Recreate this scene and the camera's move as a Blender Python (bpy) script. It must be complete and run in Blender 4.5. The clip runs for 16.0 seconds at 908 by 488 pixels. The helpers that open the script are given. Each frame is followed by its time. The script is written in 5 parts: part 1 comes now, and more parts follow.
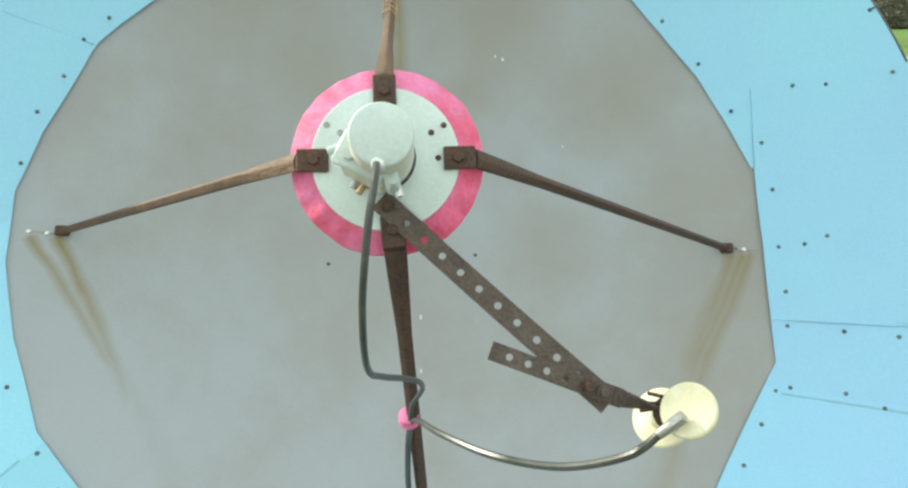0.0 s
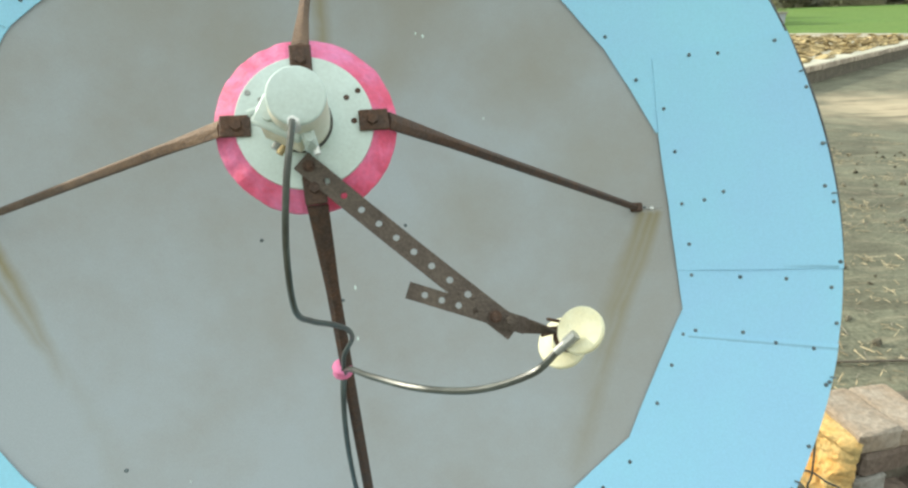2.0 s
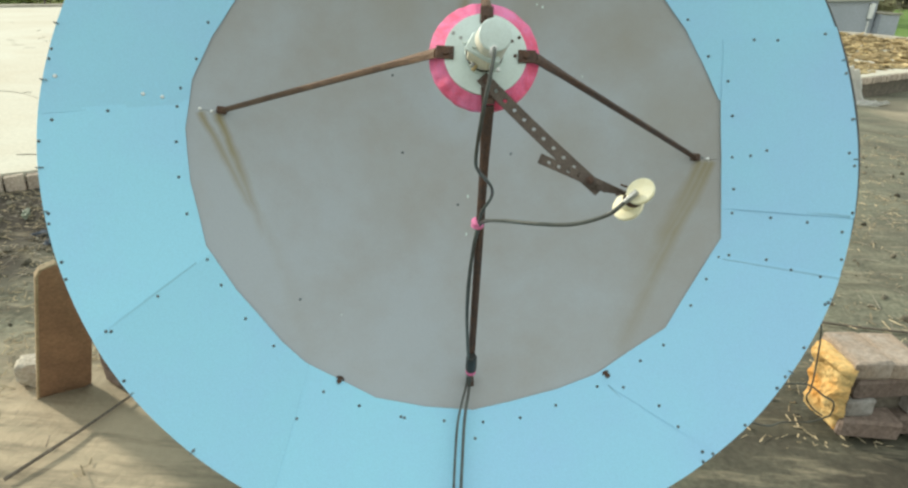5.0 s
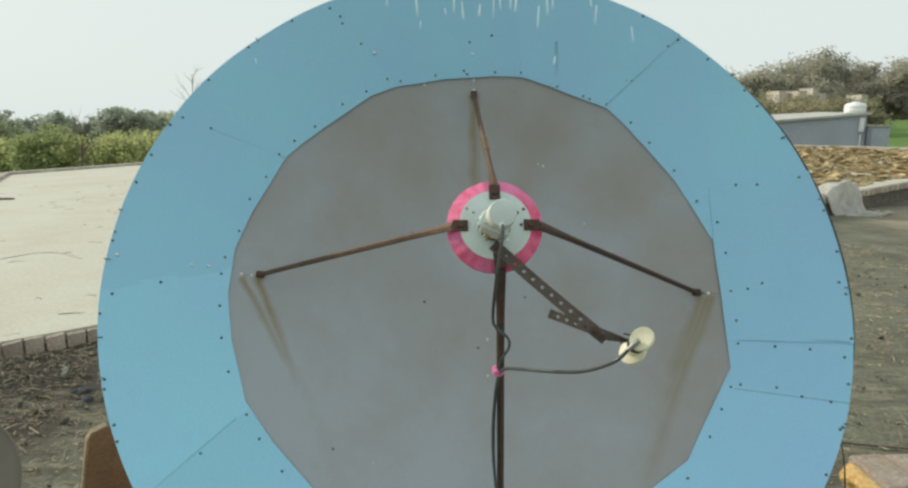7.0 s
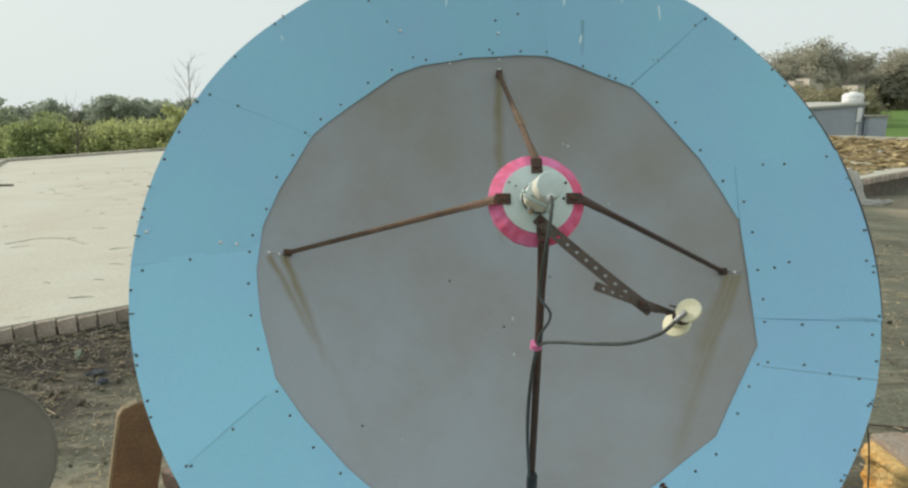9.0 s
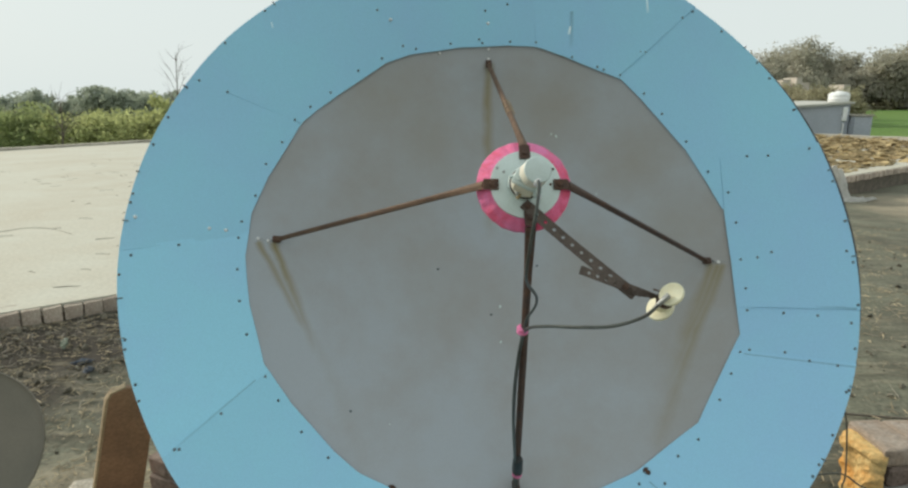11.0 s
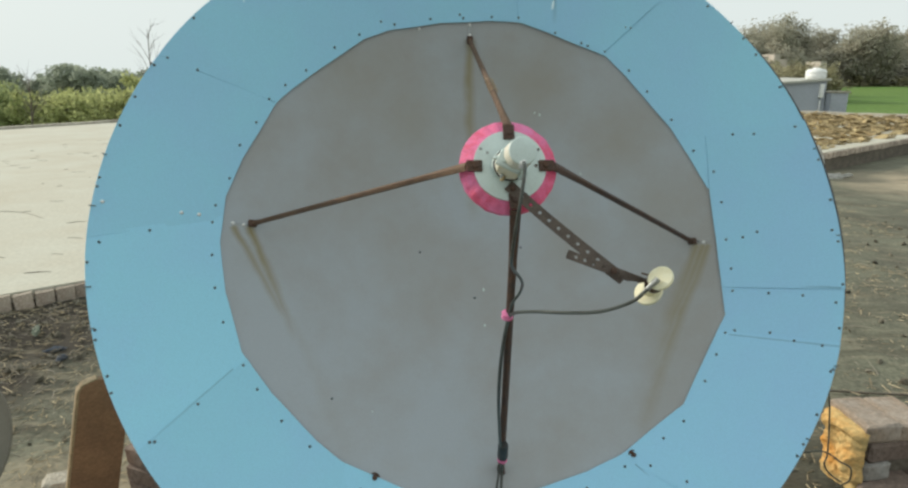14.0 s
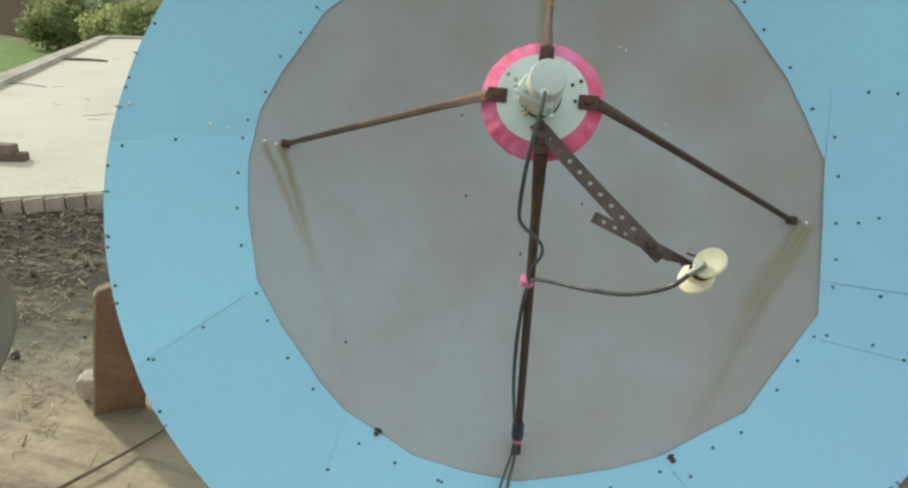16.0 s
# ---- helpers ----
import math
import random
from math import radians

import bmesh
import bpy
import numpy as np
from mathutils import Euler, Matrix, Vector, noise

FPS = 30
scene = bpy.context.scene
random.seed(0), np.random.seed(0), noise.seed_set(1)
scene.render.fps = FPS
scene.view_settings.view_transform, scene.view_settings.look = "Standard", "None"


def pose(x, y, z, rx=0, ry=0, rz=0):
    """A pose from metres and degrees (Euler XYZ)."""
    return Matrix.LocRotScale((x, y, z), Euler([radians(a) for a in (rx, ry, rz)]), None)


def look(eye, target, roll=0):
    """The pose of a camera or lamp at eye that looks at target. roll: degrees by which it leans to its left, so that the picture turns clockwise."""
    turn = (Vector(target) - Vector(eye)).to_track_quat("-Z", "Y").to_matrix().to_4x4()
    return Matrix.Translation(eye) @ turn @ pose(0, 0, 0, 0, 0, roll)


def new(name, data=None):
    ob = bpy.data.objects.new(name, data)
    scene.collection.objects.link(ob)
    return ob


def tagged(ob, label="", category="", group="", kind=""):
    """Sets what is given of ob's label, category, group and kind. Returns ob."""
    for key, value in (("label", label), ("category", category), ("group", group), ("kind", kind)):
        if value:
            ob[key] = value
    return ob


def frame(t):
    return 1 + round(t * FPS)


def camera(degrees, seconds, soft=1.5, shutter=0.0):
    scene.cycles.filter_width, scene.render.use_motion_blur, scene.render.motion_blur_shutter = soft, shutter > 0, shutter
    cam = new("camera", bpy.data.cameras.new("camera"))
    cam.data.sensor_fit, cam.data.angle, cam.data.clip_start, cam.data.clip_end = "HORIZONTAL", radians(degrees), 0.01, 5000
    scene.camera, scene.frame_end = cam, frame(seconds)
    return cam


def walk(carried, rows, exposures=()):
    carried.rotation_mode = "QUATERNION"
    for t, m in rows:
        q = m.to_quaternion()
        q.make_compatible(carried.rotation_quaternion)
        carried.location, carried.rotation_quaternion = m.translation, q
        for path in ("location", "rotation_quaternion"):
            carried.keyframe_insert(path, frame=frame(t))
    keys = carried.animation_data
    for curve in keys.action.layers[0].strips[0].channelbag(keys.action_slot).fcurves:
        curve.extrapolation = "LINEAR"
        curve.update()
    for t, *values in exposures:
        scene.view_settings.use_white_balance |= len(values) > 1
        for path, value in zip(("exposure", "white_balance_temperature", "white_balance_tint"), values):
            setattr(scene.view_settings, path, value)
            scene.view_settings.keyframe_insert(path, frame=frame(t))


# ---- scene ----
cam = camera(71.6, 16.0, soft=2.4)
PATH = [
    (0, (0.059, 0.041, 1.95), (-0.011, 1.931, 1.302), -1.0),
    (0.5, (0.058, 0.033, 1.955), (0.006, 1.93, 1.324), -0.5),
    (1, (0.052, 0.027, 1.954), (-0.066, 1.916, 1.306), -1.0),
    (1.5, (0.082, 0.015, 1.939), (0.036, 1.891, 1.247), -1.2),
    (2, (0.092, -0.054, 1.933), (0.206, 1.817, 1.237), -1.8),
    (2.5, (0.007, -0.171, 1.919), (0.095, 1.668, 1.138), 0.0),
    (3, (-0.099, -0.331, 1.904), (-0.062, 1.472, 1.04), 1.9),
    (3.2, (-0.113, -0.378, 1.907), (-0.096, 1.42, 1.031), 2.0),
    (5.3, (-0.04, -0.698, 1.972), (-0.142, 1.167, 1.256), 2.3),
    (5.5, (-0.044, -0.718, 2.008), (-0.156, 1.172, 1.366), 1.3),
    (6, (-0.049, -0.76, 2.054), (-0.133, 1.176, 1.558), 0.7),
    (6.5, (-0.034, -0.814, 2.073), (-0.163, 1.139, 1.663), 0.0),
    (7, (-0.044, -0.819, 2.074), (-0.193, 1.136, 1.681), -0.9),
    (7.5, (-0.097, -0.832, 2.068), (-0.209, 1.128, 1.688), -1.0),
    (8, (-0.163, -0.846, 2.046), (-0.287, 1.099, 1.596), -1.5),
    (8.5, (-0.189, -0.843, 2.043), (-0.381, 1.098, 1.603), -1.0),
    (9, (-0.17, -0.838, 2.033), (-0.305, 1.111, 1.608), -0.7),
    (9.2, (-0.164, -0.84, 2.032), (-0.257, 1.113, 1.612), -0.8),
    (11.3, (-0.167, -0.869, 2.004), (-0.263, 1.079, 1.563), 0.1),
    (11.5, (-0.158, -0.871, 2.001), (-0.224, 1.079, 1.563), 0.0),
    (12, (-0.152, -0.869, 1.995), (-0.2, 1.082, 1.557), 0.0),
    (12.5, (-0.158, -0.863, 1.999), (-0.255, 1.08, 1.536), -0.3),
    (13, (-0.164, -0.856, 1.997), (-0.255, 1.089, 1.543), -0.1),
    (13.5, (-0.166, -0.85, 1.996), (-0.24, 1.097, 1.545), 0.4),
    (14, (-0.173, -0.804, 2.009), (-0.213, 1.131, 1.504), -0.2),
    (14.5, (-0.134, -0.686, 2.035), (-0.201, 1.268, 1.615), -1.7),
    (15, (-0.043, -0.55, 2.039), (-0.14, 1.409, 1.647), 0.2),
    (15.5, (0.026, -0.492, 2.017), (-0.203, 1.428, 1.506), 1.3),
    (16, (0.045, -0.504, 1.944), (-0.324, 1.339, 1.26), 3.7),
]
EXPOSURES = [(0, 0.86, 6320, 3), (1.5, 0.80, 6320, 3), (3, 0.66, 6400, 5), (5.5, 0.36, 6380, 6), (6.2, 0.12, 6300, 7), (7, -0.02, 6220, 7), (9, -0.05, 6210, 8), (12.5, 0.0, 6200, 8), (14.5, 0.02, 6230, 8), (15.5, 0.06, 6270, 7), (16, 0.18, 6300, 7)]
walk(cam, [(t, look(eye, target, roll)) for t, eye, target, roll in PATH], EXPOSURES)


# ---- world, sun ----
SUN_EL, SUN_AZ = 26.0, 24.0  # the sun stands low, behind the dish on its left
SUN = Vector((-math.cos(radians(SUN_EL)) * math.cos(radians(SUN_AZ)), math.cos(radians(SUN_EL)) * math.sin(radians(SUN_AZ)), math.sin(radians(SUN_EL))))
world = bpy.data.worlds.new("world")
scene.world = world
world.use_nodes = True
wn, wl = world.node_tree.nodes, world.node_tree.links
sky = wn.new("ShaderNodeTexSky")
sky.sky_type, sky.sun_disc = "NISHITA", False
sky.sun_elevation, sky.sun_rotation = radians(SUN_EL), math.atan2(SUN.x, SUN.y)
sky.air_density, sky.dust_density, sky.ozone_density = 1.0, 5.0, 1.0
haze = wn.new("ShaderNodeMix")
haze.data_type = "RGBA"
haze.inputs[0].default_value = 0.96
haze.inputs[7].default_value = (6.95, 7.30, 6.88, 1)  # a bright white veil of haze over the whole sky
wl.new(sky.outputs[0], haze.inputs[6])
wl.new(haze.outputs[2], wn["Background"].inputs[0])
wn["Background"].inputs[1].default_value = 0.115
sun_data = bpy.data.lights.new("sun", "SUN")
sun_data.energy, sun_data.angle, sun_data.color = 3.2, radians(5.0), (1.0, 0.9, 0.74)
sun_lamp = new("sun", sun_data)
sun_lamp.matrix_world = look(SUN * 60, (0, 0, 0))


# ---- materials ----
def material(name, colour, rough=0.8, metal=0.0, second=None, scale=3.0, blotch=0.35, grain=0.12, grain_scale=60.0, bump=0.2, bump_scale=None,
             per_object=0.0, per_island=0.0, coord="Object", spec=0.5):
    """A surface with stains at one scale, grain at a finer one, and relief."""
    m = bpy.data.materials.new(name)
    m.use_nodes = True
    n, l = m.node_tree.nodes, m.node_tree.links
    b = n["Principled BSDF"]
    tc = n.new("ShaderNodeTexCoord")
    second = second or tuple(c * 0.6 for c in colour)
    big = n.new("ShaderNodeTexNoise")
    big.inputs["Scale"].default_value, big.inputs["Detail"].default_value, big.inputs["Roughness"].default_value = scale, 6, 0.62
    l.new(tc.outputs[coord], big.inputs["Vector"])
    ramp = n.new("ShaderNodeMapRange")
    ramp.inputs[1].default_value, ramp.inputs[2].default_value = 0.4, 0.68
    ramp.inputs[4].default_value = blotch
    l.new(big.outputs[0], ramp.inputs[0])
    mix = n.new("ShaderNodeMix")
    mix.data_type = "RGBA"
    mix.inputs[6].default_value, mix.inputs[7].default_value = (*colour, 1), (*second, 1)
    l.new(ramp.outputs[0], mix.inputs[0])
    fine = n.new("ShaderNodeTexNoise")
    fine.inputs["Scale"].default_value, fine.inputs["Detail"].default_value = grain_scale, 4
    l.new(tc.outputs[coord], fine.inputs["Vector"])
    fr = n.new("ShaderNodeMapRange")
    fr.inputs[1].default_value, fr.inputs[2].default_value = 0.3, 0.7
    fr.inputs[3].default_value, fr.inputs[4].default_value = 1 - grain, 1 + grain
    l.new(fine.outputs[0], fr.inputs[0])
    value = fr.outputs[0]
    for amount, socket in ((per_object, "o"), (per_island, "i")):
        if amount:
            src = n.new("ShaderNodeObjectInfo").outputs["Random"] if socket == "o" else n.new("ShaderNodeNewGeometry").outputs["Random Per Island"]
            r = n.new("ShaderNodeMapRange")
            r.inputs[3].default_value, r.inputs[4].default_value = 1 - amount, 1 + amount
            l.new(src, r.inputs[0])
            mul = n.new("ShaderNodeMath")
            mul.operation = "MULTIPLY"
            l.new(value, mul.inputs[0])
            l.new(r.outputs[0], mul.inputs[1])
            value = mul.outputs[0]
    vm = n.new("ShaderNodeVectorMath")
    vm.operation = "SCALE"
    l.new(mix.outputs[2], vm.inputs[0])
    l.new(value, vm.inputs["Scale"])
    l.new(vm.outputs[0], b.inputs["Base Color"])
    rr = n.new("ShaderNodeMapRange")
    rr.inputs[3].default_value, rr.inputs[4].default_value = max(0.05, rough - 0.1), min(1, rough + 0.1)
    l.new(big.outputs[0], rr.inputs[0])
    l.new(rr.outputs[0], b.inputs["Roughness"])
    b.inputs["Metallic"].default_value = metal
    b.inputs["Specular IOR Level"].default_value = spec
    if bump:
        bp = n.new("ShaderNodeBump")
        bp.inputs["Strength"].default_value, bp.inputs["Distance"].default_value = bump, 0.01
        src = fine
        if bump_scale:
            src = n.new("ShaderNodeTexNoise")
            src.inputs["Scale"].default_value, src.inputs["Detail"].default_value = bump_scale, 5
            l.new(tc.outputs[coord], src.inputs["Vector"])
        l.new(src.outputs[0], bp.inputs["Height"])
        l.new(bp.outputs[0], b.inputs["Normal"])
    return m


def leafy(m, share=0.45):
    """Lets light shine through leaves or paper."""
    n, l = m.node_tree.nodes, m.node_tree.links
    b = n["Principled BSDF"]
    t, mix = n.new("ShaderNodeBsdfTranslucent"), n.new("ShaderNodeMixShader")
    l.new(b.inputs["Base Color"].links[0].from_socket, t.inputs[0])
    mix.inputs[0].default_value = share
    l.new(b.outputs[0], mix.inputs[1])
    l.new(t.outputs[0], mix.inputs[2])
    l.new(mix.outputs[0], n["Material Output"].inputs[0])
    return m


def patched(m, patches, colour, rag=1.3, rag_scale=1.6):
    """Ragged stains and patches of one colour: each (x, y, radius, strength) in the object's own plane."""
    n, l = m.node_tree.nodes, m.node_tree.links
    b = n["Principled BSDF"]
    base = b.inputs["Base Color"].links[0].from_socket
    tc, flat, wob = n.new("ShaderNodeTexCoord"), n.new("ShaderNodeVectorMath"), n.new("ShaderNodeTexNoise")
    flat.operation = "MULTIPLY"
    flat.inputs[1].default_value = (1, 1, 0)
    wob.inputs["Scale"].default_value, wob.inputs["Detail"].default_value, wob.inputs["Roughness"].default_value = rag_scale, 7, 0.65
    l.new(tc.outputs["Object"], flat.inputs[0])
    l.new(tc.outputs["Object"], wob.inputs["Vector"])
    total = None
    for x, y, radius, power in patches:
        far = n.new("ShaderNodeVectorMath")
        far.operation = "DISTANCE"
        far.inputs[1].default_value = (x, y, 0)
        l.new(flat.outputs[0], far.inputs[0])
        near = n.new("ShaderNodeMapRange")
        near.clamp = False
        near.inputs[1].default_value, near.inputs[2].default_value = 0, radius
        near.inputs[3].default_value, near.inputs[4].default_value = 1 - 0.5 * rag, -0.5 * rag
        l.new(far.outputs["Value"], near.inputs[0])
        mask = n.new("ShaderNodeMath")
        mask.operation, mask.use_clamp = "MULTIPLY_ADD", True
        mask.inputs[1].default_value = rag
        l.new(wob.outputs[0], mask.inputs[0])
        l.new(near.outputs[0], mask.inputs[2])
        strong = n.new("ShaderNodeMath")
        strong.operation, strong.use_clamp = "MULTIPLY", True
        strong.inputs[1].default_value = power
        l.new(mask.outputs[0], strong.inputs[0])
        if total is None:
            total = strong.outputs[0]
        else:
            top = n.new("ShaderNodeMath")
            top.operation = "MAXIMUM"
            l.new(total, top.inputs[0])
            l.new(strong.outputs[0], top.inputs[1])
            total = top.outputs[0]
    mix = n.new("ShaderNodeMix")
    mix.data_type = "RGBA"
    mix.inputs[7].default_value = (*colour, 1)
    l.new(total, mix.inputs[0])
    l.new(base, mix.inputs[6])
    l.new(mix.outputs[2], b.inputs["Base Color"])
    return m


def streaky(m, colour, scale, strength):
    """Long thin stains, stretched by the scale along x and y."""
    n, l = m.node_tree.nodes, m.node_tree.links
    b = n["Principled BSDF"]
    base = b.inputs["Base Color"].links[0].from_socket
    tc, mp, tex, rng, mix = (n.new("ShaderNode" + k) for k in ("TexCoord", "Mapping", "TexNoise", "MapRange", "Mix"))
    mp.inputs["Scale"].default_value = scale
    mp.inputs["Rotation"].default_value = (0, 0, 0.15)
    tex.inputs["Scale"].default_value, tex.inputs["Detail"].default_value, tex.inputs["Roughness"].default_value = 1.0, 7, 0.7
    rng.inputs[1].default_value, rng.inputs[2].default_value, rng.inputs[4].default_value = 0.52, 0.66, strength
    mix.data_type = "RGBA"
    mix.inputs[7].default_value = (*colour, 1)
    l.new(tc.outputs["Object"], mp.inputs["Vector"])
    l.new(mp.outputs[0], tex.inputs["Vector"])
    l.new(tex.outputs[0], rng.inputs[0])
    l.new(rng.outputs[0], mix.inputs[0])
    l.new(base, mix.inputs[6])
    l.new(mix.outputs[2], b.inputs["Base Color"])
    return m


def stained(m, streaks, colour, strength, wander=0.03):
    """Rust and other streaks on a surface: each runs from (x0, y0) to (x1, y1) in the object's own plane and widens
    from w0 to w1.
    """
    n, l = m.node_tree.nodes, m.node_tree.links
    b = n["Principled BSDF"]
    base = b.inputs["Base Color"].links[0].from_socket
    tc = n.new("ShaderNodeTexCoord")
    sep = n.new("ShaderNodeSeparateXYZ")
    l.new(tc.outputs["Object"], sep.inputs[0])
    wob = n.new("ShaderNodeTexNoise")
    wob.inputs["Scale"].default_value, wob.inputs["Detail"].default_value = 9.0, 5
    l.new(tc.outputs["Object"], wob.inputs["Vector"])

    def calc(op, a, c, clamp=False):
        q = n.new("ShaderNodeMath")
        q.operation, q.use_clamp = op, clamp
        for i, v in enumerate((a, c)):
            if isinstance(v, (int, float)):
                q.inputs[i].default_value = v
            else:
                l.new(v, q.inputs[i])
        return q.outputs[0]

    total = 0.0
    for x0, y0, x1, y1, w0, w1, power in streaks:
        length = math.hypot(x1 - x0, y1 - y0)
        ux, uy = (x1 - x0) / length, (y1 - y0) / length
        dx, dy = calc("SUBTRACT", sep.outputs[0], x0), calc("SUBTRACT", sep.outputs[1], y0)
        along = calc("DIVIDE", calc("ADD", calc("MULTIPLY", dx, ux), calc("MULTIPLY", dy, uy)), length)
        side = calc("ABSOLUTE", calc("ADD", calc("SUBTRACT", calc("MULTIPLY", dx, -uy), calc("MULTIPLY", dy, -ux)),
                                     calc("MULTIPLY", calc("SUBTRACT", wob.outputs[0], 0.5), wander)), 0.0)
        width = calc("ADD", calc("MULTIPLY", along, w1 - w0), w0)
        body = calc("SUBTRACT", 1.0, calc("DIVIDE", side, calc("MAXIMUM", width, 0.002)), True)
        fade = calc("MULTIPLY", calc("SUBTRACT", 1.0, along, True), calc("MULTIPLY", calc("ADD", along, 0.012), 60.0, True), True)
        total = calc("MAXIMUM", total, calc("MULTIPLY", calc("MULTIPLY", body, calc("POWER", fade, 0.6)), power))
    patch = calc("MULTIPLY", total, calc("ADD", calc("MULTIPLY", wob.outputs[0], 0.9), 0.45), True)
    mix = n.new("ShaderNodeMix")
    mix.data_type = "RGBA"
    mix.inputs[7].default_value = (*colour, 1)
    l.new(calc("MULTIPLY", patch, strength, True), mix.inputs[0])
    l.new(base, mix.inputs[6])
    l.new(mix.outputs[2], b.inputs["Base Color"])
    return m


BOWL = stained(material("grey_primer", (0.343, 0.374, 0.404), 0.55, 0.0, (0.302, 0.298, 0.286), 1.7, 0.95, 0.05, 300, 0.03, 25),
               [(-0.926, 0.063, -0.700, -0.36, 0.020, 0.020, 0.9), (-0.871, 0.068, -0.700, -0.37, 0.024, 0.022, 1.0), (-0.72, -0.28, -0.45, -0.9, 0.02, 0.05, 0.15),
                (0.883, -0.05, 0.68, -0.47, 0.022, 0.045, 0.8), (0.905, -0.055, 0.65, -0.54, 0.022, 0.04, 0.85), (0.921, -0.057, 0.56, -0.77, 0.020, 0.035, 0.8),
                (0.008, 0.86, 0.012, 0.12, 0.030, 0.038, 1.0)], (0.225, 0.185, 0.085), 1.0)
BOWL = patched(BOWL, [(0.63, 0.42, 0.26, 0.55), (-0.22, 0.52, 0.32, 0.5), (0.40, 0.05, 0.2, 0.45), (-0.5, 0.72, 0.3, 0.5), (0.25, 0.66, 0.3, 0.45), (-0.3, -0.08, 0.25, 0.25), (0.76, 0.15, 0.22, 0.4), (0.2, 0.48, 0.14, 0.5)], (0.27, 0.245, 0.195), 1.5, 4.5)
def blue_paint(name):
    return material(name, (0.290, 0.610, 0.778), 0.42, 0.0, (0.300, 0.550, 0.785), 1.3, 0.85, 0.04, 180, 0.10, 6, per_object=0.035)


# seam lines and dent shade painted dark; white splashes ran down the topmost sheets
BLUE = stained(blue_paint("blue_sheet_paint"),
               [(-1.12, 0.664, -1.0, 0.645, 0.004, 0.004, 0.9), (-0.78, 0.56, -0.87, 0.62, 0.010, 0.014, 0.7), (-0.90, -0.47, -1.12, -0.70, 0.004, 0.007, 0.9),
                (0.93, -0.412, 1.32, -0.492, 0.003, 0.004, 1.0), (1.32, -0.490, 0.93, -0.410, 0.003, 0.004, 0.9), (1.30, -0.268, 1.18, -0.250, 0.006, 0.008, 0.9), (0.52, -0.858, 0.56, -0.90, 0.004, 0.004, 1.0)],
               (0.07, 0.16, 0.22), 0.75, 0.01)
BLUE_DRIPPED = stained(blue_paint("splashed_blue_sheet_paint"),
                       [(0.362, 1.04, 0.362, 0.90, 0.010, 0.014, 0.8)],
                       (0.07, 0.16, 0.22), 0.75, 0.01)
DRIPS = [(-0.88, 0.93, 0.05, 1.0), (-0.212, 1.135, 0.03, 1.0), (-0.23, 1.225, 0.09, 1.2), (-0.348, 1.23, 0.08, 0.8), (-0.11, 1.185, 0.06, 1.3), (-0.067, 1.26, 0.09, 1.6), (-0.036, 1.21, 0.08, 1.8), (0.04, 1.20, 0.07, 1.8),
         (0.122, 1.25, 0.17, 1.7), (0.10, 1.25, 0.10, 1.2), (0.166, 1.26, 0.10, 1.4), (0.195, 1.24, 0.12, 1.6), (0.251, 1.25, 0.11, 1.7), (0.288, 1.18, 0.08, 1.9), (0.319, 1.25, 0.13, 1.6), (0.348, 1.22, 0.09, 1.2),
         (0.50, 1.19, 0.08, 1.5), (0.525, 1.16, 0.07, 1.1), (0.666, 1.06, 0.07, 1.1), (0.357, 0.985, 0.05, 1.5), (0.02, 1.27, 0.06, 1.4)]
BLUE_DRIPPED = stained(BLUE_DRIPPED, [(x, y, x + 0.005 - 0.010 * (k % 2), y - ln * (0.45 + 0.2 * (k * 7 % 4)), 0.003 + 0.0012 * (k % 3), 0.005 + 0.0015 * (k * 5 % 4), pw * 1.5)
                                      for k, (x, y, ln, pw) in enumerate(DRIPS)], (0.78, 0.93, 0.97), 1.0, 0.008)
RUST = material("rusty_steel", (0.142, 0.083, 0.047), 0.7, 0.2, (0.085, 0.05, 0.034), 28, 0.9, 0.3, 220, 0.35)
RUST_DARK = material("dark_rusty_steel", (0.075, 0.048, 0.038), 0.7, 0.3, (0.14, 0.07, 0.04), 40, 0.7, 0.3, 240, 0.35)
STRAP = material("perforated_steel", (0.115, 0.09, 0.073), 0.65, 0.3, (0.07, 0.052, 0.044), 30, 0.8, 0.25, 260, 0.3)
RAW_STEEL = material("bright_zinc", (0.75, 0.75, 0.73), 0.35, 0.6, None, 30, 0.4, 0.1, 200, 0.1)
ZINC = material("dull_zinc", (0.36, 0.37, 0.36), 0.45, 0.5, (0.22, 0.22, 0.21), 40, 0.6, 0.15, 200, 0.1)
SCREW_DARK = material("dark_screw", (0.115, 0.145, 0.16), 0.5, 0.4, (0.17, 0.16, 0.14), 60, 0.6, 0.2, 300, 0.1, per_object=0.4)
DARK_EDGE = material("dark_hoop_steel", (0.04, 0.042, 0.045), 0.6, 0.3, (0.1, 0.07, 0.05), 15, 0.6, 0.2, 150, 0.2)
WHITE = material("white_cast_plate", (0.57, 0.66, 0.64), 0.45, 0.0, (0.47, 0.53, 0.50), 14, 0.6, 0.05, 200, 0.08)
# the sun's warm tint is put into the head's side and housing colours
HEAD_SIDE = material("sunlit_white_casting", (0.70, 0.68, 0.60), 0.45, 0.0, (0.60, 0.56, 0.44), 14, 0.6, 0.06, 200, 0.08)
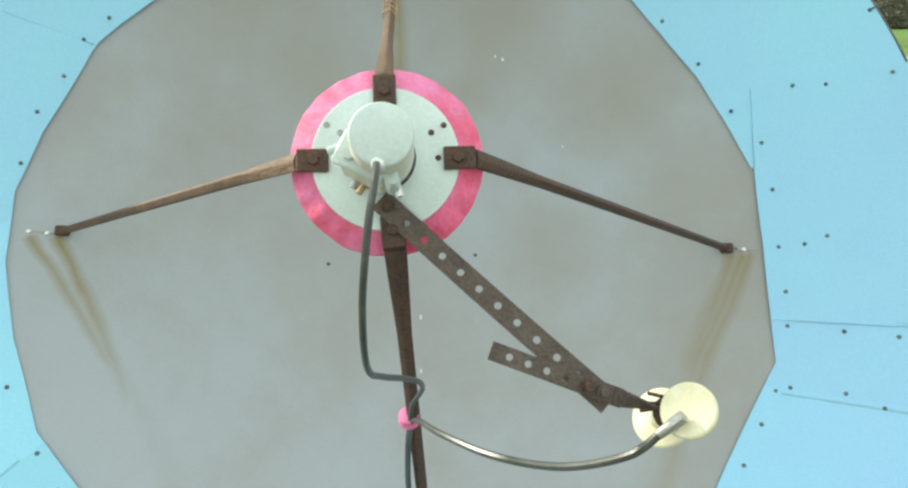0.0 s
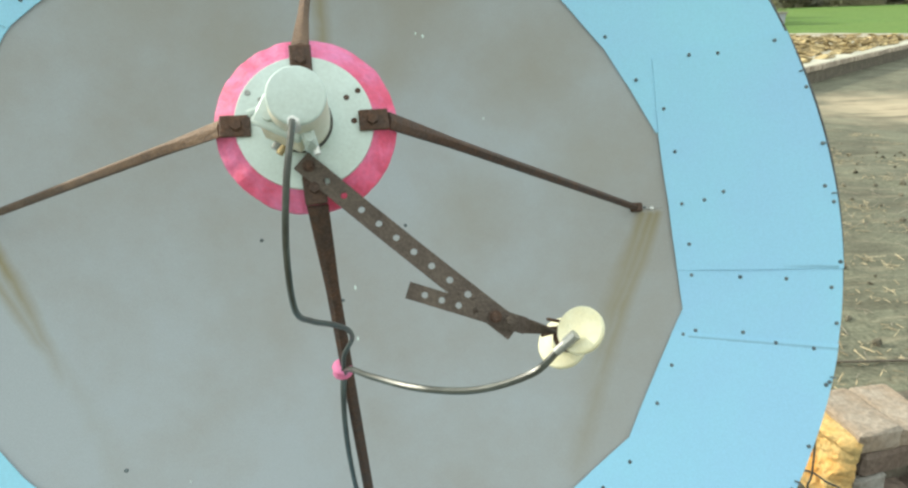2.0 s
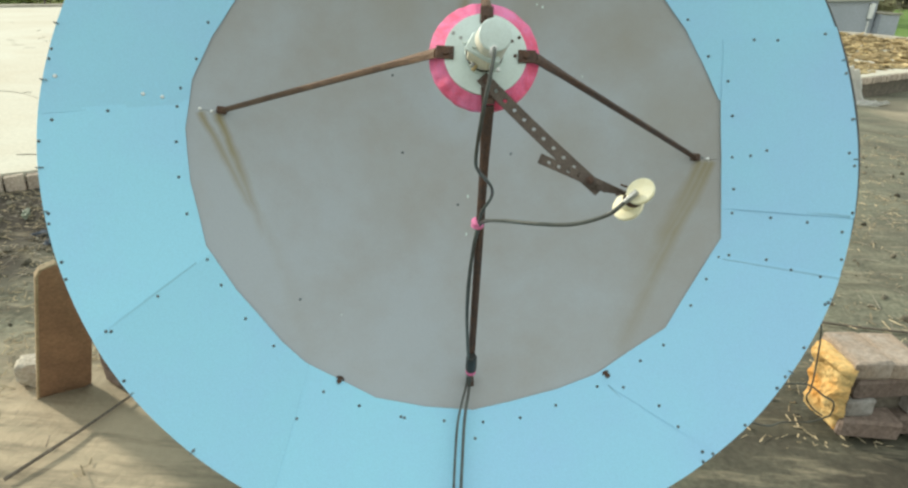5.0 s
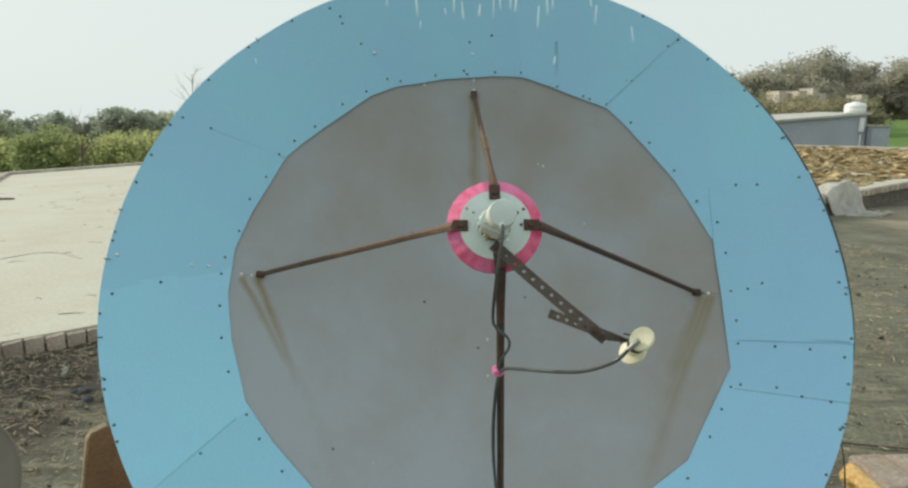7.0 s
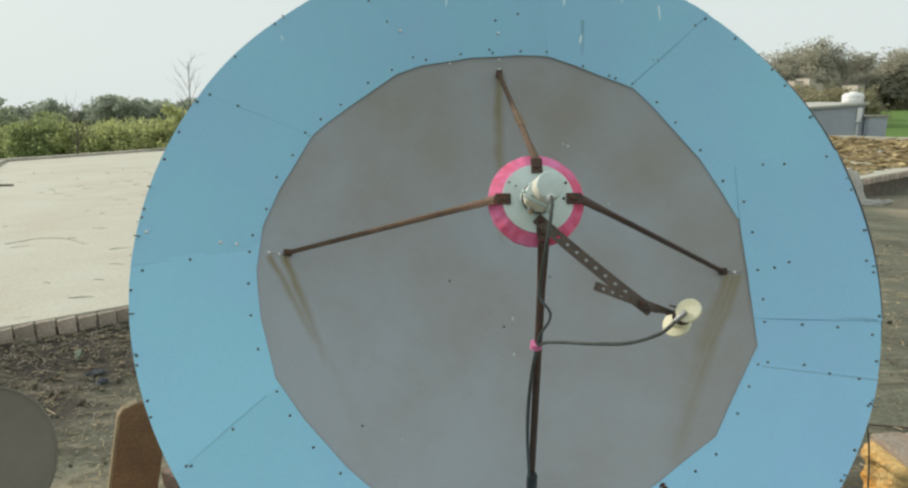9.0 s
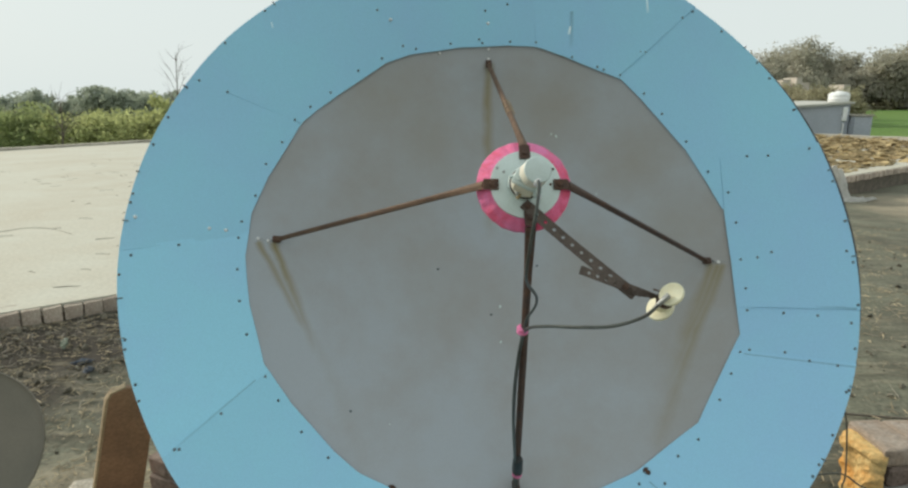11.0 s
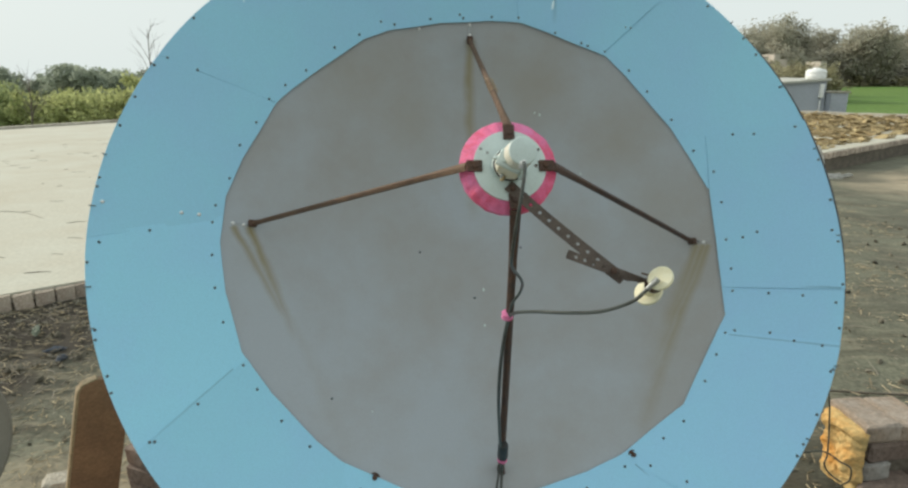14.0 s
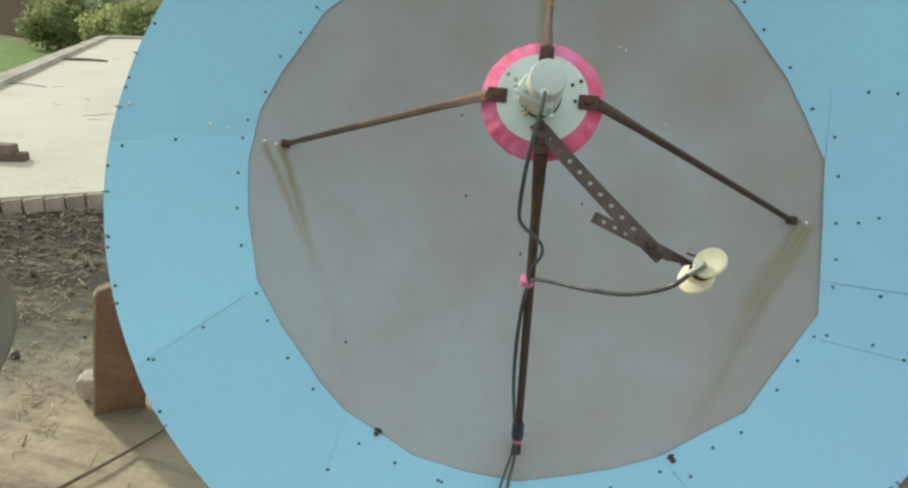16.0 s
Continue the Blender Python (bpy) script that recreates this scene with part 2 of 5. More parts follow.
HOUSING_SUNLIT = material("sunlit_white_housing", (0.70, 0.66, 0.53), 0.4, 0.0, (0.55, 0.46, 0.28), 22, 0.7, 0.08, 200, 0.1)
BRASS = material("brass_collar", (0.42, 0.33, 0.18), 0.45, 0.6, (0.3, 0.2, 0.08), 40, 0.7, 0.15, 220, 0.1)
PINK = material("pink_paper", (0.80, 0.14, 0.27), 0.75, 0.0, (0.85, 0.29, 0.56), 16, 1.0, 0.08, 140, 0.25)
PINK = leafy(PINK, 0.2)
DISC = material("cream_plastic", (0.78, 0.75, 0.56), 0.45, 0.0, (0.70, 0.62, 0.36), 30, 0.6, 0.05, 250, 0.06)
BLACK = material("black_rubber", (0.022, 0.024, 0.024), 0.45, 0.0, (0.05, 0.05, 0.045), 25, 0.6, 0.2, 300, 0.1)
CABLE = material("dark_coax_jacket", (0.042, 0.044, 0.038), 0.35, 0.0, (0.10, 0.115, 0.105), 18, 0.7, 0.15, 300, 0.05)
MUD = material("dry_mud", (0.163, 0.166, 0.121), 0.95, 0.0, (0.10, 0.096, 0.073), 1.3, 0.95, 0.3, 45, 0.9, 22, coord="Object", spec=0.2)
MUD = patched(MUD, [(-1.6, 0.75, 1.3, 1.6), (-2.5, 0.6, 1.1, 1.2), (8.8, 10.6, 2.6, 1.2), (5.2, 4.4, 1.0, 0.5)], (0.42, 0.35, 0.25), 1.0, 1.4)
# darker patches along the kerb and beside the brick heap
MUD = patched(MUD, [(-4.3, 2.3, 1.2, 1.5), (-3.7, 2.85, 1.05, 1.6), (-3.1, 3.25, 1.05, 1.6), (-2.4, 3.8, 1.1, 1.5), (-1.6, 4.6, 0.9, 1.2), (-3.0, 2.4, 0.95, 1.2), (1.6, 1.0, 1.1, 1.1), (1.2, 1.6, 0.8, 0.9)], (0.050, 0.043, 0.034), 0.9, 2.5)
MUD = streaky(MUD, (0.085, 0.080, 0.058), (0.5, 3.2, 1.0), 0.8)
MUD = streaky(MUD, (0.30, 0.265, 0.19), (2.5, 13.0, 1.0), 0.55)
SLAB = material("pale_cement_screed", (0.515, 0.503, 0.430), 0.9, 0.0, (0.46, 0.415, 0.33), 0.9, 0.6, 0.09, 30, 0.2, 12, spec=0.2)
CEMENT = material("weathered_cement", (0.42, 0.39, 0.33), 0.92, 0.0, (0.25, 0.23, 0.19), 1.6, 0.9, 0.2, 25, 0.4, spec=0.2)
BRICK = material("fired_brick", (0.395, 0.325, 0.265), 0.9, 0.0, (0.45, 0.395, 0.325), 9, 0.9, 0.25, 70, 0.6, per_object=0.22, spec=0.2)
BRICK_GREY = material("grey_brick", (0.30, 0.285, 0.265), 0.9, 0.0, (0.22, 0.19, 0.165), 8, 0.8, 0.2, 60, 0.5, per_object=0.15, spec=0.2)
BRICK_PALE = material("mud_smeared_brick", (0.195, 0.15, 0.125), 0.9, 0.0, (0.15, 0.11, 0.09), 8, 0.8, 0.25, 60, 0.6, per_object=0.2, spec=0.2)
WOOD = material("brown_board", (0.31, 0.18, 0.105), 0.7, 0.0, (0.2, 0.115, 0.07), 6, 0.8, 0.18, 80, 0.25)
WOOD_EDGE = material("pale_board_edge", (0.42, 0.32, 0.2), 0.8, 0.0, None, 14, 0.6, 0.2, 90, 0.3)
STRAW = material("straw", (0.42, 0.35, 0.23), 0.9, 0.0, (0.25, 0.2, 0.13), 4, 0.6, 0.2, 80, 0.1, per_island=0.45, spec=0.2)
DUNG = material("dried_dung_cake", (0.43, 0.34, 0.19), 0.95, 0.0, (0.20, 0.14, 0.075), 3, 0.8, 0.3, 40, 0.6, per_island=0.5, spec=0.1)
SACK = material("white_woven_sack", (0.80, 0.79, 0.75), 0.7, 0.0, (0.5, 0.49, 0.44), 5, 0.7, 0.1, 120, 0.4)
GREY_DISH = material("grey_enamel", (0.140, 0.124, 0.092), 0.55, 0.0, (0.098, 0.092, 0.068), 3, 0.8, 0.06, 150, 0.05)
SOIL = material("field_soil", (0.20, 0.19, 0.10), 0.95, 0.0, (0.11, 0.15, 0.05), 0.03, 0.95, 0.3, 0.6, 0.0, spec=0.1)
CROP = material("green_crop", (0.115, 0.195, 0.05), 0.9, 0.0, (0.145, 0.215, 0.06), 0.05, 0.8, 0.25, 1.5, 0.0, spec=0.1)
# each LEAF colour is paled to imitate haze, the distant crowns most
LEAF = leafy(material("shrub_leaves", (0.32, 0.365, 0.165), 0.8, 0.0, (0.20, 0.24, 0.11), 0.7, 0.95, 0.2, 10, 0.0, per_island=0.3, spec=0.15), 0.55)
LEAF_YELLOW = leafy(material("yellowish_leaves", (0.45, 0.475, 0.22), 0.8, 0.0, (0.31, 0.35, 0.155), 0.7, 0.9, 0.2, 10, 0.0, per_island=0.25, spec=0.15), 0.55)
LEAF_HAZED = leafy(material("haze_paled_leaves", (0.29, 0.33, 0.21), 0.85, 0.0, (0.20, 0.24, 0.145), 0.08, 0.8, 0.2, 3, 0.0, per_island=0.18, spec=0.15), 0.5)
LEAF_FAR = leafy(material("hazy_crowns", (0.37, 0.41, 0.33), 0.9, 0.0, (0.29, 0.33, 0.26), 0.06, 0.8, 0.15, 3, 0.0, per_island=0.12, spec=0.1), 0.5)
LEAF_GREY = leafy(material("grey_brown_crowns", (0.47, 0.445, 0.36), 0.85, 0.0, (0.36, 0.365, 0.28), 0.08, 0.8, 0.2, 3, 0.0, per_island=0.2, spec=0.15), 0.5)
SCRUB = leafy(material("dry_scrub", (0.42, 0.38, 0.255), 0.9, 0.0, (0.30, 0.30, 0.18), 0.1, 0.8, 0.25, 3, 0.0, per_island=0.4, spec=0.1), 0.5)
BARK = material("grey_bark", (0.15, 0.125, 0.10), 0.9, 0.0, (0.09, 0.075, 0.06), 6, 0.8, 0.2, 50, 0.4)
BARK_PALE = material("dry_stalk", (0.30, 0.27, 0.215), 0.9, 0.0, (0.13, 0.11, 0.09), 6, 0.8, 0.2, 50, 0.2, per_island=0.4)
PLASTER = material("blue_grey_plaster", (0.40, 0.43, 0.49), 0.9, 0.0, (0.33, 0.36, 0.41), 0.6, 0.8, 0.1, 12, 0.1)
PLASTER_PALE = material("pale_plaster", (0.55, 0.50, 0.44), 0.9, 0.0, (0.42, 0.37, 0.31), 0.5, 0.8, 0.1, 12, 0.1)
TANK = material("white_tank_plastic", (0.82, 0.83, 0.82), 0.4, 0.0, (0.72, 0.73, 0.72), 1.5, 0.5, 0.04, 20, 0.05)
DAUB = material("dusty_pink_brick", (0.33, 0.28, 0.235), 0.9, 0.0, (0.28, 0.205, 0.145), 9, 0.8, 0.2, 60, 0.6, per_object=0.15, spec=0.2)
CLAY = material("yellow_clay", (0.60, 0.44, 0.20), 0.95, 0.0, (0.56, 0.27, 0.065), 7, 1.0, 0.2, 70, 0.6, spec=0.15)
MORTAR = material("dark_mud_mortar", (0.12, 0.105, 0.085), 0.95, 0.0, (0.19, 0.165, 0.13), 5, 0.8, 0.3, 40, 0.6, spec=0.2)
CHUNK = material("pale_brick_lump", (0.46, 0.42, 0.35), 0.9, 0.0, (0.33, 0.29, 0.23), 9, 0.8, 0.2, 60, 0.6, spec=0.2)
ROOF_SHEET = material("pale_roof_cement", (0.50, 0.50, 0.46), 0.85, 0.0, (0.38, 0.37, 0.33), 0.7, 0.8, 0.12, 14, 0.2, spec=0.2)
VOID = material("dark_opening", (0.03, 0.03, 0.03), 0.9)


# ---- mesh tools ----
def part(name, bm, mat, parent=None, label="", smooth=False, matrix=None):
    """Links a bmesh as one mesh object, under a thing or a part."""
    me = bpy.data.meshes.new(name)
    bmesh.ops.recalc_face_normals(bm, faces=bm.faces)
    bm.to_mesh(me)
    bm.free()
    me.materials.append(mat)
    if smooth:
        for f in me.polygons:
            f.use_smooth = True
        me.set_sharp_from_angle(angle=radians(38))
    ob = new(name, me)
    if parent:
        ob.parent = parent
    if matrix is not None:
        ob.matrix_basis = matrix
    if label:
        ob["label"] = label
    return ob


def shared(name, mesh, parent, matrix, label=""):
    ob = new(name, mesh)
    if parent:
        ob.parent = parent
    ob.matrix_basis = matrix
    if label:
        ob["label"] = label
    return ob


def empty(name, matrix, label, category, group="", kind=""):
    e = new(name)
    e.empty_display_size = 0.1
    e.matrix_basis = matrix
    return tagged(e, label, category, group, kind)


def add_box(bm, m, size, bevel=0.0, rough=0.0):
    made = bmesh.ops.create_cube(bm, size=1, matrix=m @ Matrix.Diagonal((*size, 1)))
    verts = made["verts"]
    if bevel:
        edges = list({e for v in verts for e in v.link_edges})
        made = bmesh.ops.bevel(bm, geom=edges, offset=bevel, segments=1, affect="EDGES")
        verts = made["verts"]
    if rough:
        for v in {v for v in verts if v.is_valid}:
            v.co += Vector((random.uniform(-1, 1), random.uniform(-1, 1), random.uniform(-1, 1))) * rough
    return bm


def add_disc(bm, m, r0, r1, depth, seg=24):
    """A disc or cone along z, from -depth / 2 to depth / 2."""
    bmesh.ops.create_cone(bm, cap_ends=True, segments=seg, radius1=r0, radius2=r1, depth=depth, matrix=m)
    return bm


def along(a, b):
    """The pose at a with z towards b."""
    a, b = Vector(a), Vector(b)
    return Matrix.Translation(a) @ (b - a).to_track_quat("Z", "Y").to_matrix().to_4x4()


def add_tube(bm, points, radius, seg=8, radius_end=None):
    """A tube along a line of points."""
    pts = [Vector(q) for q in points]
    rings, ref = [], None
    for i, q in enumerate(pts):
        d = (pts[min(i + 1, len(pts) - 1)] - pts[max(i - 1, 0)]).normalized()
        if ref is None:
            ref = d.orthogonal().normalized()
        ref = (ref - d * ref.dot(d)).normalized()
        side = d.cross(ref)
        r = radius if radius_end is None else radius + (radius_end - radius) * i / (len(pts) - 1)
        rings.append([bm.verts.new(q + (ref * math.cos(k * math.tau / seg) + side * math.sin(k * math.tau / seg)) * r) for k in range(seg)])
    for a, b in zip(rings, rings[1:]):
        for k in range(seg):
            bm.faces.new((a[k], a[(k + 1) % seg], b[(k + 1) % seg], b[k]))
    bm.faces.new(rings[0][::-1])
    bm.faces.new(rings[-1])
    return bm


def smooth_line(points, steps=6):
    """A curve that passes through the points."""
    pts = [Vector(q) for q in points]
    out = []
    for i in range(len(pts) - 1):
        a, b, c, d = pts[max(i - 1, 0)], pts[i], pts[i + 1], pts[min(i + 2, len(pts) - 1)]
        for k in range(steps):
            t = k / steps
            out.append(0.5 * ((2 * b) + (c - a) * t + (2 * a - 5 * b + 4 * c - d) * t * t + (3 * b - a - 3 * c + d) * t ** 3))
    return out + [pts[-1]]


def add_revolved(bm, profile, seg=48, m=Matrix.Identity(4)):
    """Turns (radius, height) pairs round z; a radius of 0 closes the end."""
    rings = []
    for r, h in profile:
        if r < 1e-6:
            rings.append([bm.verts.new(m @ Vector((0, 0, h)))])
        else:
            rings.append([bm.verts.new(m @ Vector((r * math.cos(k * math.tau / seg), r * math.sin(k * math.tau / seg), h))) for k in range(seg)])
    for a, b in zip(rings, rings[1:]):
        for k in range(seg):
            j = (k + 1) % seg
            if len(a) == 1 and len(b) > 1:
                bm.faces.new((a[0], b[k], b[j]))
            elif len(b) == 1 and len(a) > 1:
                bm.faces.new((a[k], a[j], b[0]))
            elif len(a) > 1:
                bm.faces.new((a[k], a[j], b[j], b[k]))
    return bm


def fbm(x, y, s):
    return noise.fractal(Vector((x * s, y * s, 3.7)), 0.6, 2.0, 4)


# ---- the roof terrace, its kerb and the mud floor ----
KERB = Vector((-3.4, 3.55, 0))
U, W = Vector((0.766, 0.643, 0)), Vector((-0.643, 0.766, 0))  # along the brick kerb, and away beyond it
KERB_TURN = math.degrees(math.atan2(0.643, 0.766))


def terrace(s, w, z):
    q = KERB + U * s + W * w
    return Vector((q.x, q.y, z))


def step(a, b, x):
    t = min(1, max(0, (x - a) / (b - a)))
    return t * t * (3 - 2 * t)


def floor_height(x, y):
    w = (x - KERB.x) * W.x + (y - KERB.y) * W.y
    s = (x - KERB.x) * U.x + (y - KERB.y) * U.y
    z = 0.30 - 0.22 * step(2.5, 8.5, x)
    z += 0.09 * step(-0.75, -0.05, w) * (1 - step(3, 9, s))
    return z + 0.018 * fbm(x, y, 0.9) + 0.012 * fbm(x, y, 4.0) * (1 - step(6, 14, abs(x)))


def build_floor():
    bm = bmesh.new()
    s_at = sorted({*np.round(np.arange(-14, 34.1, 1.0), 3), *np.round(np.arange(-3, 8, 0.12), 3)})
    w_at = sorted({*np.round(np.arange(-16, 0.01, 1.0), 3), *np.round(np.arange(-5, 0.01, 0.12), 3), 0.05})
    grid = []
    for s in s_at:
        row = []
        for w in w_at:
            q = terrace(s, w, 0)
            row.append(bm.verts.new((q.x, q.y, floor_height(q.x, q.y))))
        grid.append(row)
    for a, b in zip(grid, grid[1:]):
        for k in range(len(w_at) - 1):
            bm.faces.new((a[k], b[k], b[k + 1], a[k + 1]))
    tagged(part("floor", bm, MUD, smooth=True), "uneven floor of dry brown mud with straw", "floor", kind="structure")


build_floor()


def build_terrace():
    bm = bmesh.new()
    corners = [(-2.3, 0.045), (29.5, 0.045), (29.5, 21.5), (4.6, 21.2), (-0.1, 19.2)]
    top = [bm.verts.new(terrace(s, w, 0.506)) for s, w in corners]
    low = [bm.verts.new(terrace(s, w, -3.2)) for s, w in corners]
    bm.faces.new(top)
    bm.faces.new(low[::-1])
    for i in range(len(top)):
        j = (i + 1) % len(top)
        bm.faces.new((top[i], low[i], low[j], top[j]))
    tagged(part("pavement", bm, SLAB), "broad pale cement terrace, sunlit and bare", "terrace", kind="structure")
    for name, a, b in (("parapet_left", (-2.3, 0.3), (-0.1, 19.2)), ("parapet_far", (-0.1, 19.2), (4.6, 21.2)), ("parapet_back", (4.6, 21.2), (29.5, 21.5)),
                       ("parapet_right", (29.5, 21.5), (29.5, 0.2))):
        p0, p1 = terrace(*a, 0.5), terrace(*b, 0.5)
        length = (p1 - p0).length
        high = 0.09 if name != "parapet_right" else 0.12
        bm = bmesh.new()
        count = max(2, int(length / 0.6))
        rows = []
        d = (p1 - p0) / length
        nrm = Vector((-d.y, d.x, 0))
        for i in range(count + 1):
            q = p0 + d * length * i / count
            up = high + 0.02 * fbm(q.x, q.y, 1.3)
            rows.append([bm.verts.new(q + nrm * a2 + Vector((0, 0, z))) for a2, z in ((-0.15, 0.003), (-0.13, up), (0.12, up + 0.01), (0.16, -0.3))])
        for r0, r1 in zip(rows, rows[1:]):
            for k in range(4):
                bm.faces.new((r0[k], r0[(k + 1) % 4], r1[(k + 1) % 4], r1[k]))
        bm.faces.new(rows[0])
        bm.faces.new(rows[-1][::-1])
        tagged(part(name, bm, CEMENT), "low weathered cement parapet round the terrace", "parapet", kind="structure")


build_terrace()


# ---- the large dish ----
AXIS_EL, AXIS_AZ = 0.4762, 0.1001
axis = Vector((math.sin(AXIS_AZ) * math.cos(AXIS_EL), -math.cos(AXIS_AZ) * math.cos(AXIS_EL), math.sin(AXIS_EL)))
across = Vector((0, 0, 1)).cross(axis).normalized()
upward = axis.cross(across)
DISH = Matrix((across, upward, axis)).transposed().to_4x4()
DISH.translation = (-0.1447, 1.7213, 1.3382)
dish = empty("satellite_dish", DISH, "large grey satellite dish with a riveted sky-blue sheet-metal extension ring", "satellite dish")


def bowl(r):
    return -0.052 + 0.265 * r * r


def flare(r):
    return 0.194 + 0.45 * (r - 0.95)


bm = bmesh.new()
prof = [(1.01 * i / 28, bowl(1.01 * i / 28)) for i in range(29)]
add_revolved(bm, prof + [(r, h - 0.004) for r, h in reversed(prof)], 96)
part("reflector_bowl", bm, BOWL, dish, "matt grey painted bowl with brown rust streaks", smooth=True)

# inner edge of the blue sheets: straight cuts from corner to corner (angle in degrees, radius)
CUTS = [(-180, 0.968), (-175, 0.962), (-168.8, 0.961), (-155, 0.967), (-144, 0.949), (-130, 0.949), (-123, 0.956), (-107, 0.957), (-96.7, 0.950), (-86.8, 0.954), (-78.6, 0.941),
        (-68.4, 0.944), (-59.5, 0.955), (-50.6, 0.956), (-42.1, 0.981), (-31.7, 0.967), (-19.8, 0.989), (-14, 0.965), (-2.2, 0.944), (10, 0.955), (20, 0.934), (28.2, 0.929), (37.8, 0.924),
        (46, 0.936), (53, 0.951), (60.7, 0.934), (68.9, 0.934), (76.9, 0.943), (84.5, 0.931), (97, 0.925), (110.3, 0.939), (117.3, 0.942), (124.6, 0.931), (131.9, 0.934), (139, 0.945),
        (144.3, 0.956), (160, 0.955), (169.7, 0.969), (180, 0.968)]
# seams between the sheets: angle at the inner and at the outer edge
SEAMS = [(-185.5, -179.5), (-152.8, -147.5), (-122.5, -116), (-60, -51.5), (-24, -20.5), (-13.3, -11.5), (22, 16.8), (54.5, 49.7), (76.3, 82), (110.5, 117), (143.8, 150), (174.5, 180.5)]


def inner_edge(deg):
    """The radius of the cut edge at an angle."""
    deg = (deg + 180) % 360 - 180
    for (a0, r0), (a1, r1) in zip(CUTS, CUTS[1:]):
        if a0 <= deg <= a1:
            x0, y0, x1, y1 = r0 * math.cos(radians(a0)), r0 * math.sin(radians(a0)), r1 * math.cos(radians(a1)), r1 * math.sin(radians(a1))
            c, s = math.cos(radians(deg)), math.sin(radians(deg))
            return (x0 * (y1 - y0) - y0 * (x1 - x0)) / (c * (y1 - y0) - s * (x1 - x0))
    return 0.955


def outer_edge(deg):
    """The radius of the outer edge, which is not quite round."""
    a = radians(deg)
    turned = (deg + 180) % 360 - 180
    return -0.009 * math.exp(-((turned - 8) / 26) ** 2) + 1.3351 - 0.009 * math.cos(a) - 0.0146 * math.sin(a) + 0.0149 * math.cos(2 * a) - 0.0012 * math.sin(2 * a)


def sheet_point(deg_in, deg_out, t, start=None):
    """A point on the flare, a share t of the way from the inner to the outer edge along a seam-like line."""
    r0, r1 = start or inner_edge(deg_in), outer_edge(deg_out)
    x = (1 - t) * r0 * math.cos(radians(deg_in)) + t * r1 * math.cos(radians(deg_out))
    y = (1 - t) * r0 * math.sin(radians(deg_in)) + t * r1 * math.sin(radians(deg_out))
    return x, y, flare(math.hypot(x, y))


sm = bmesh.new()
add_revolved(sm, [(0, 0.0036), (0.0026, 0.0032), (0.0047, 0.0012), (0.0051, 0), (0.0051, -0.002), (0, -0.002)], 10)
screw_mesh = bpy.data.meshes.new("screw")
sm.to_mesh(screw_mesh)
sm.free()
screw_mesh.materials.append(SCREW_DARK)
bright_mesh = screw_mesh.copy()
bright_mesh.transform(Matrix.Scale(1.35, 4))
bright_mesh.materials.clear()
bright_mesh.materials.append(RAW_STEEL)
SLOPE = math.atan(0.45)


def on_flare(x, y, lift=0.0):
    """The pose of a screw on the blue ring."""
    z = Vector((0, 0, 1))
    r = math.hypot(x, y)
    nrm = Vector((-x / r * math.sin(SLOPE), -y / r * math.sin(SLOPE), math.cos(SLOPE)))
    return Matrix.Translation((x, y, flare(r) + lift)) @ nrm.to_track_quat("Z", "Y").to_matrix().to_4x4()


# screws on the sheets at one side, and the stretch of angles that they fill
SIDE_SCREWS = [(0.822, 0.472), (0.895, 0.334), (0.960, 0.238), (0.976, 0.111), (1.033, 0.376), (1.104, 0.366), (1.238, 0.370), (0.975, -0.041), (1.030, -0.039),
               (1.078, -0.023), (0.976, -0.158), (0.968, -0.245), (1.081, -0.265), (1.184, -0.283), (1.276, -0.318), (0.949, -0.397), (0.917, -0.404), (1.058, -0.413),
               (1.125, -0.448), (1.203, -0.470), (0.872, -0.483), (0.815, -0.578), (0.714, -0.717), (0.634, -0.773), (1.217, -0.557), (1.309, -0.047)]
FAR_SIDE_SCREWS = [(-1.138, 0.662), (-1.042, 0.635), (-1.239, 0.503), (-0.800, 0.568), (-0.848, 0.472), (-0.906, 0.376), (-0.941, 0.244), (-0.985, 0.135), (-0.994, 0.070),
                   (-0.991, -0.054), (-1.183, 0.022), (-1.323, -0.031), (-0.976, -0.176), (-0.942, -0.302), (-0.866, -0.457), (-0.815, -0.543), (-0.992, -0.584), (-1.115, -0.696),
                   (-1.101, -0.696), (-1.342, 0.199), (-1.348, 0.166), (-1.350, -0.104), (-1.308, -0.332), (-1.309, -0.366), (-1.244, -0.538)]
TOP_SCREWS = [(-0.585, 1.153), (-0.544, 1.127), (-0.536, 1.102), (-0.463, 1.032), (-0.359, 0.908), (-0.304, 0.902), (-0.448, 0.852), (-0.547, 0.794), (-0.660, 0.695), (-0.740, 0.628),
              (-0.155, 0.930), (-0.032, 0.949), (-0.006, 1.058), (0.089, 1.081), (0.102, 0.940), (0.214, 0.934), (0.366, 0.867), (0.499, 0.805), (0.473, 0.819), (0.567, 0.778),
              (0.666, 0.855), (0.648, 0.859), (0.806, 0.965), (0.844, 0.983), (0.663, 0.691), (0.733, 0.599), (1.084, 0.747), (-0.018, 0.936)]
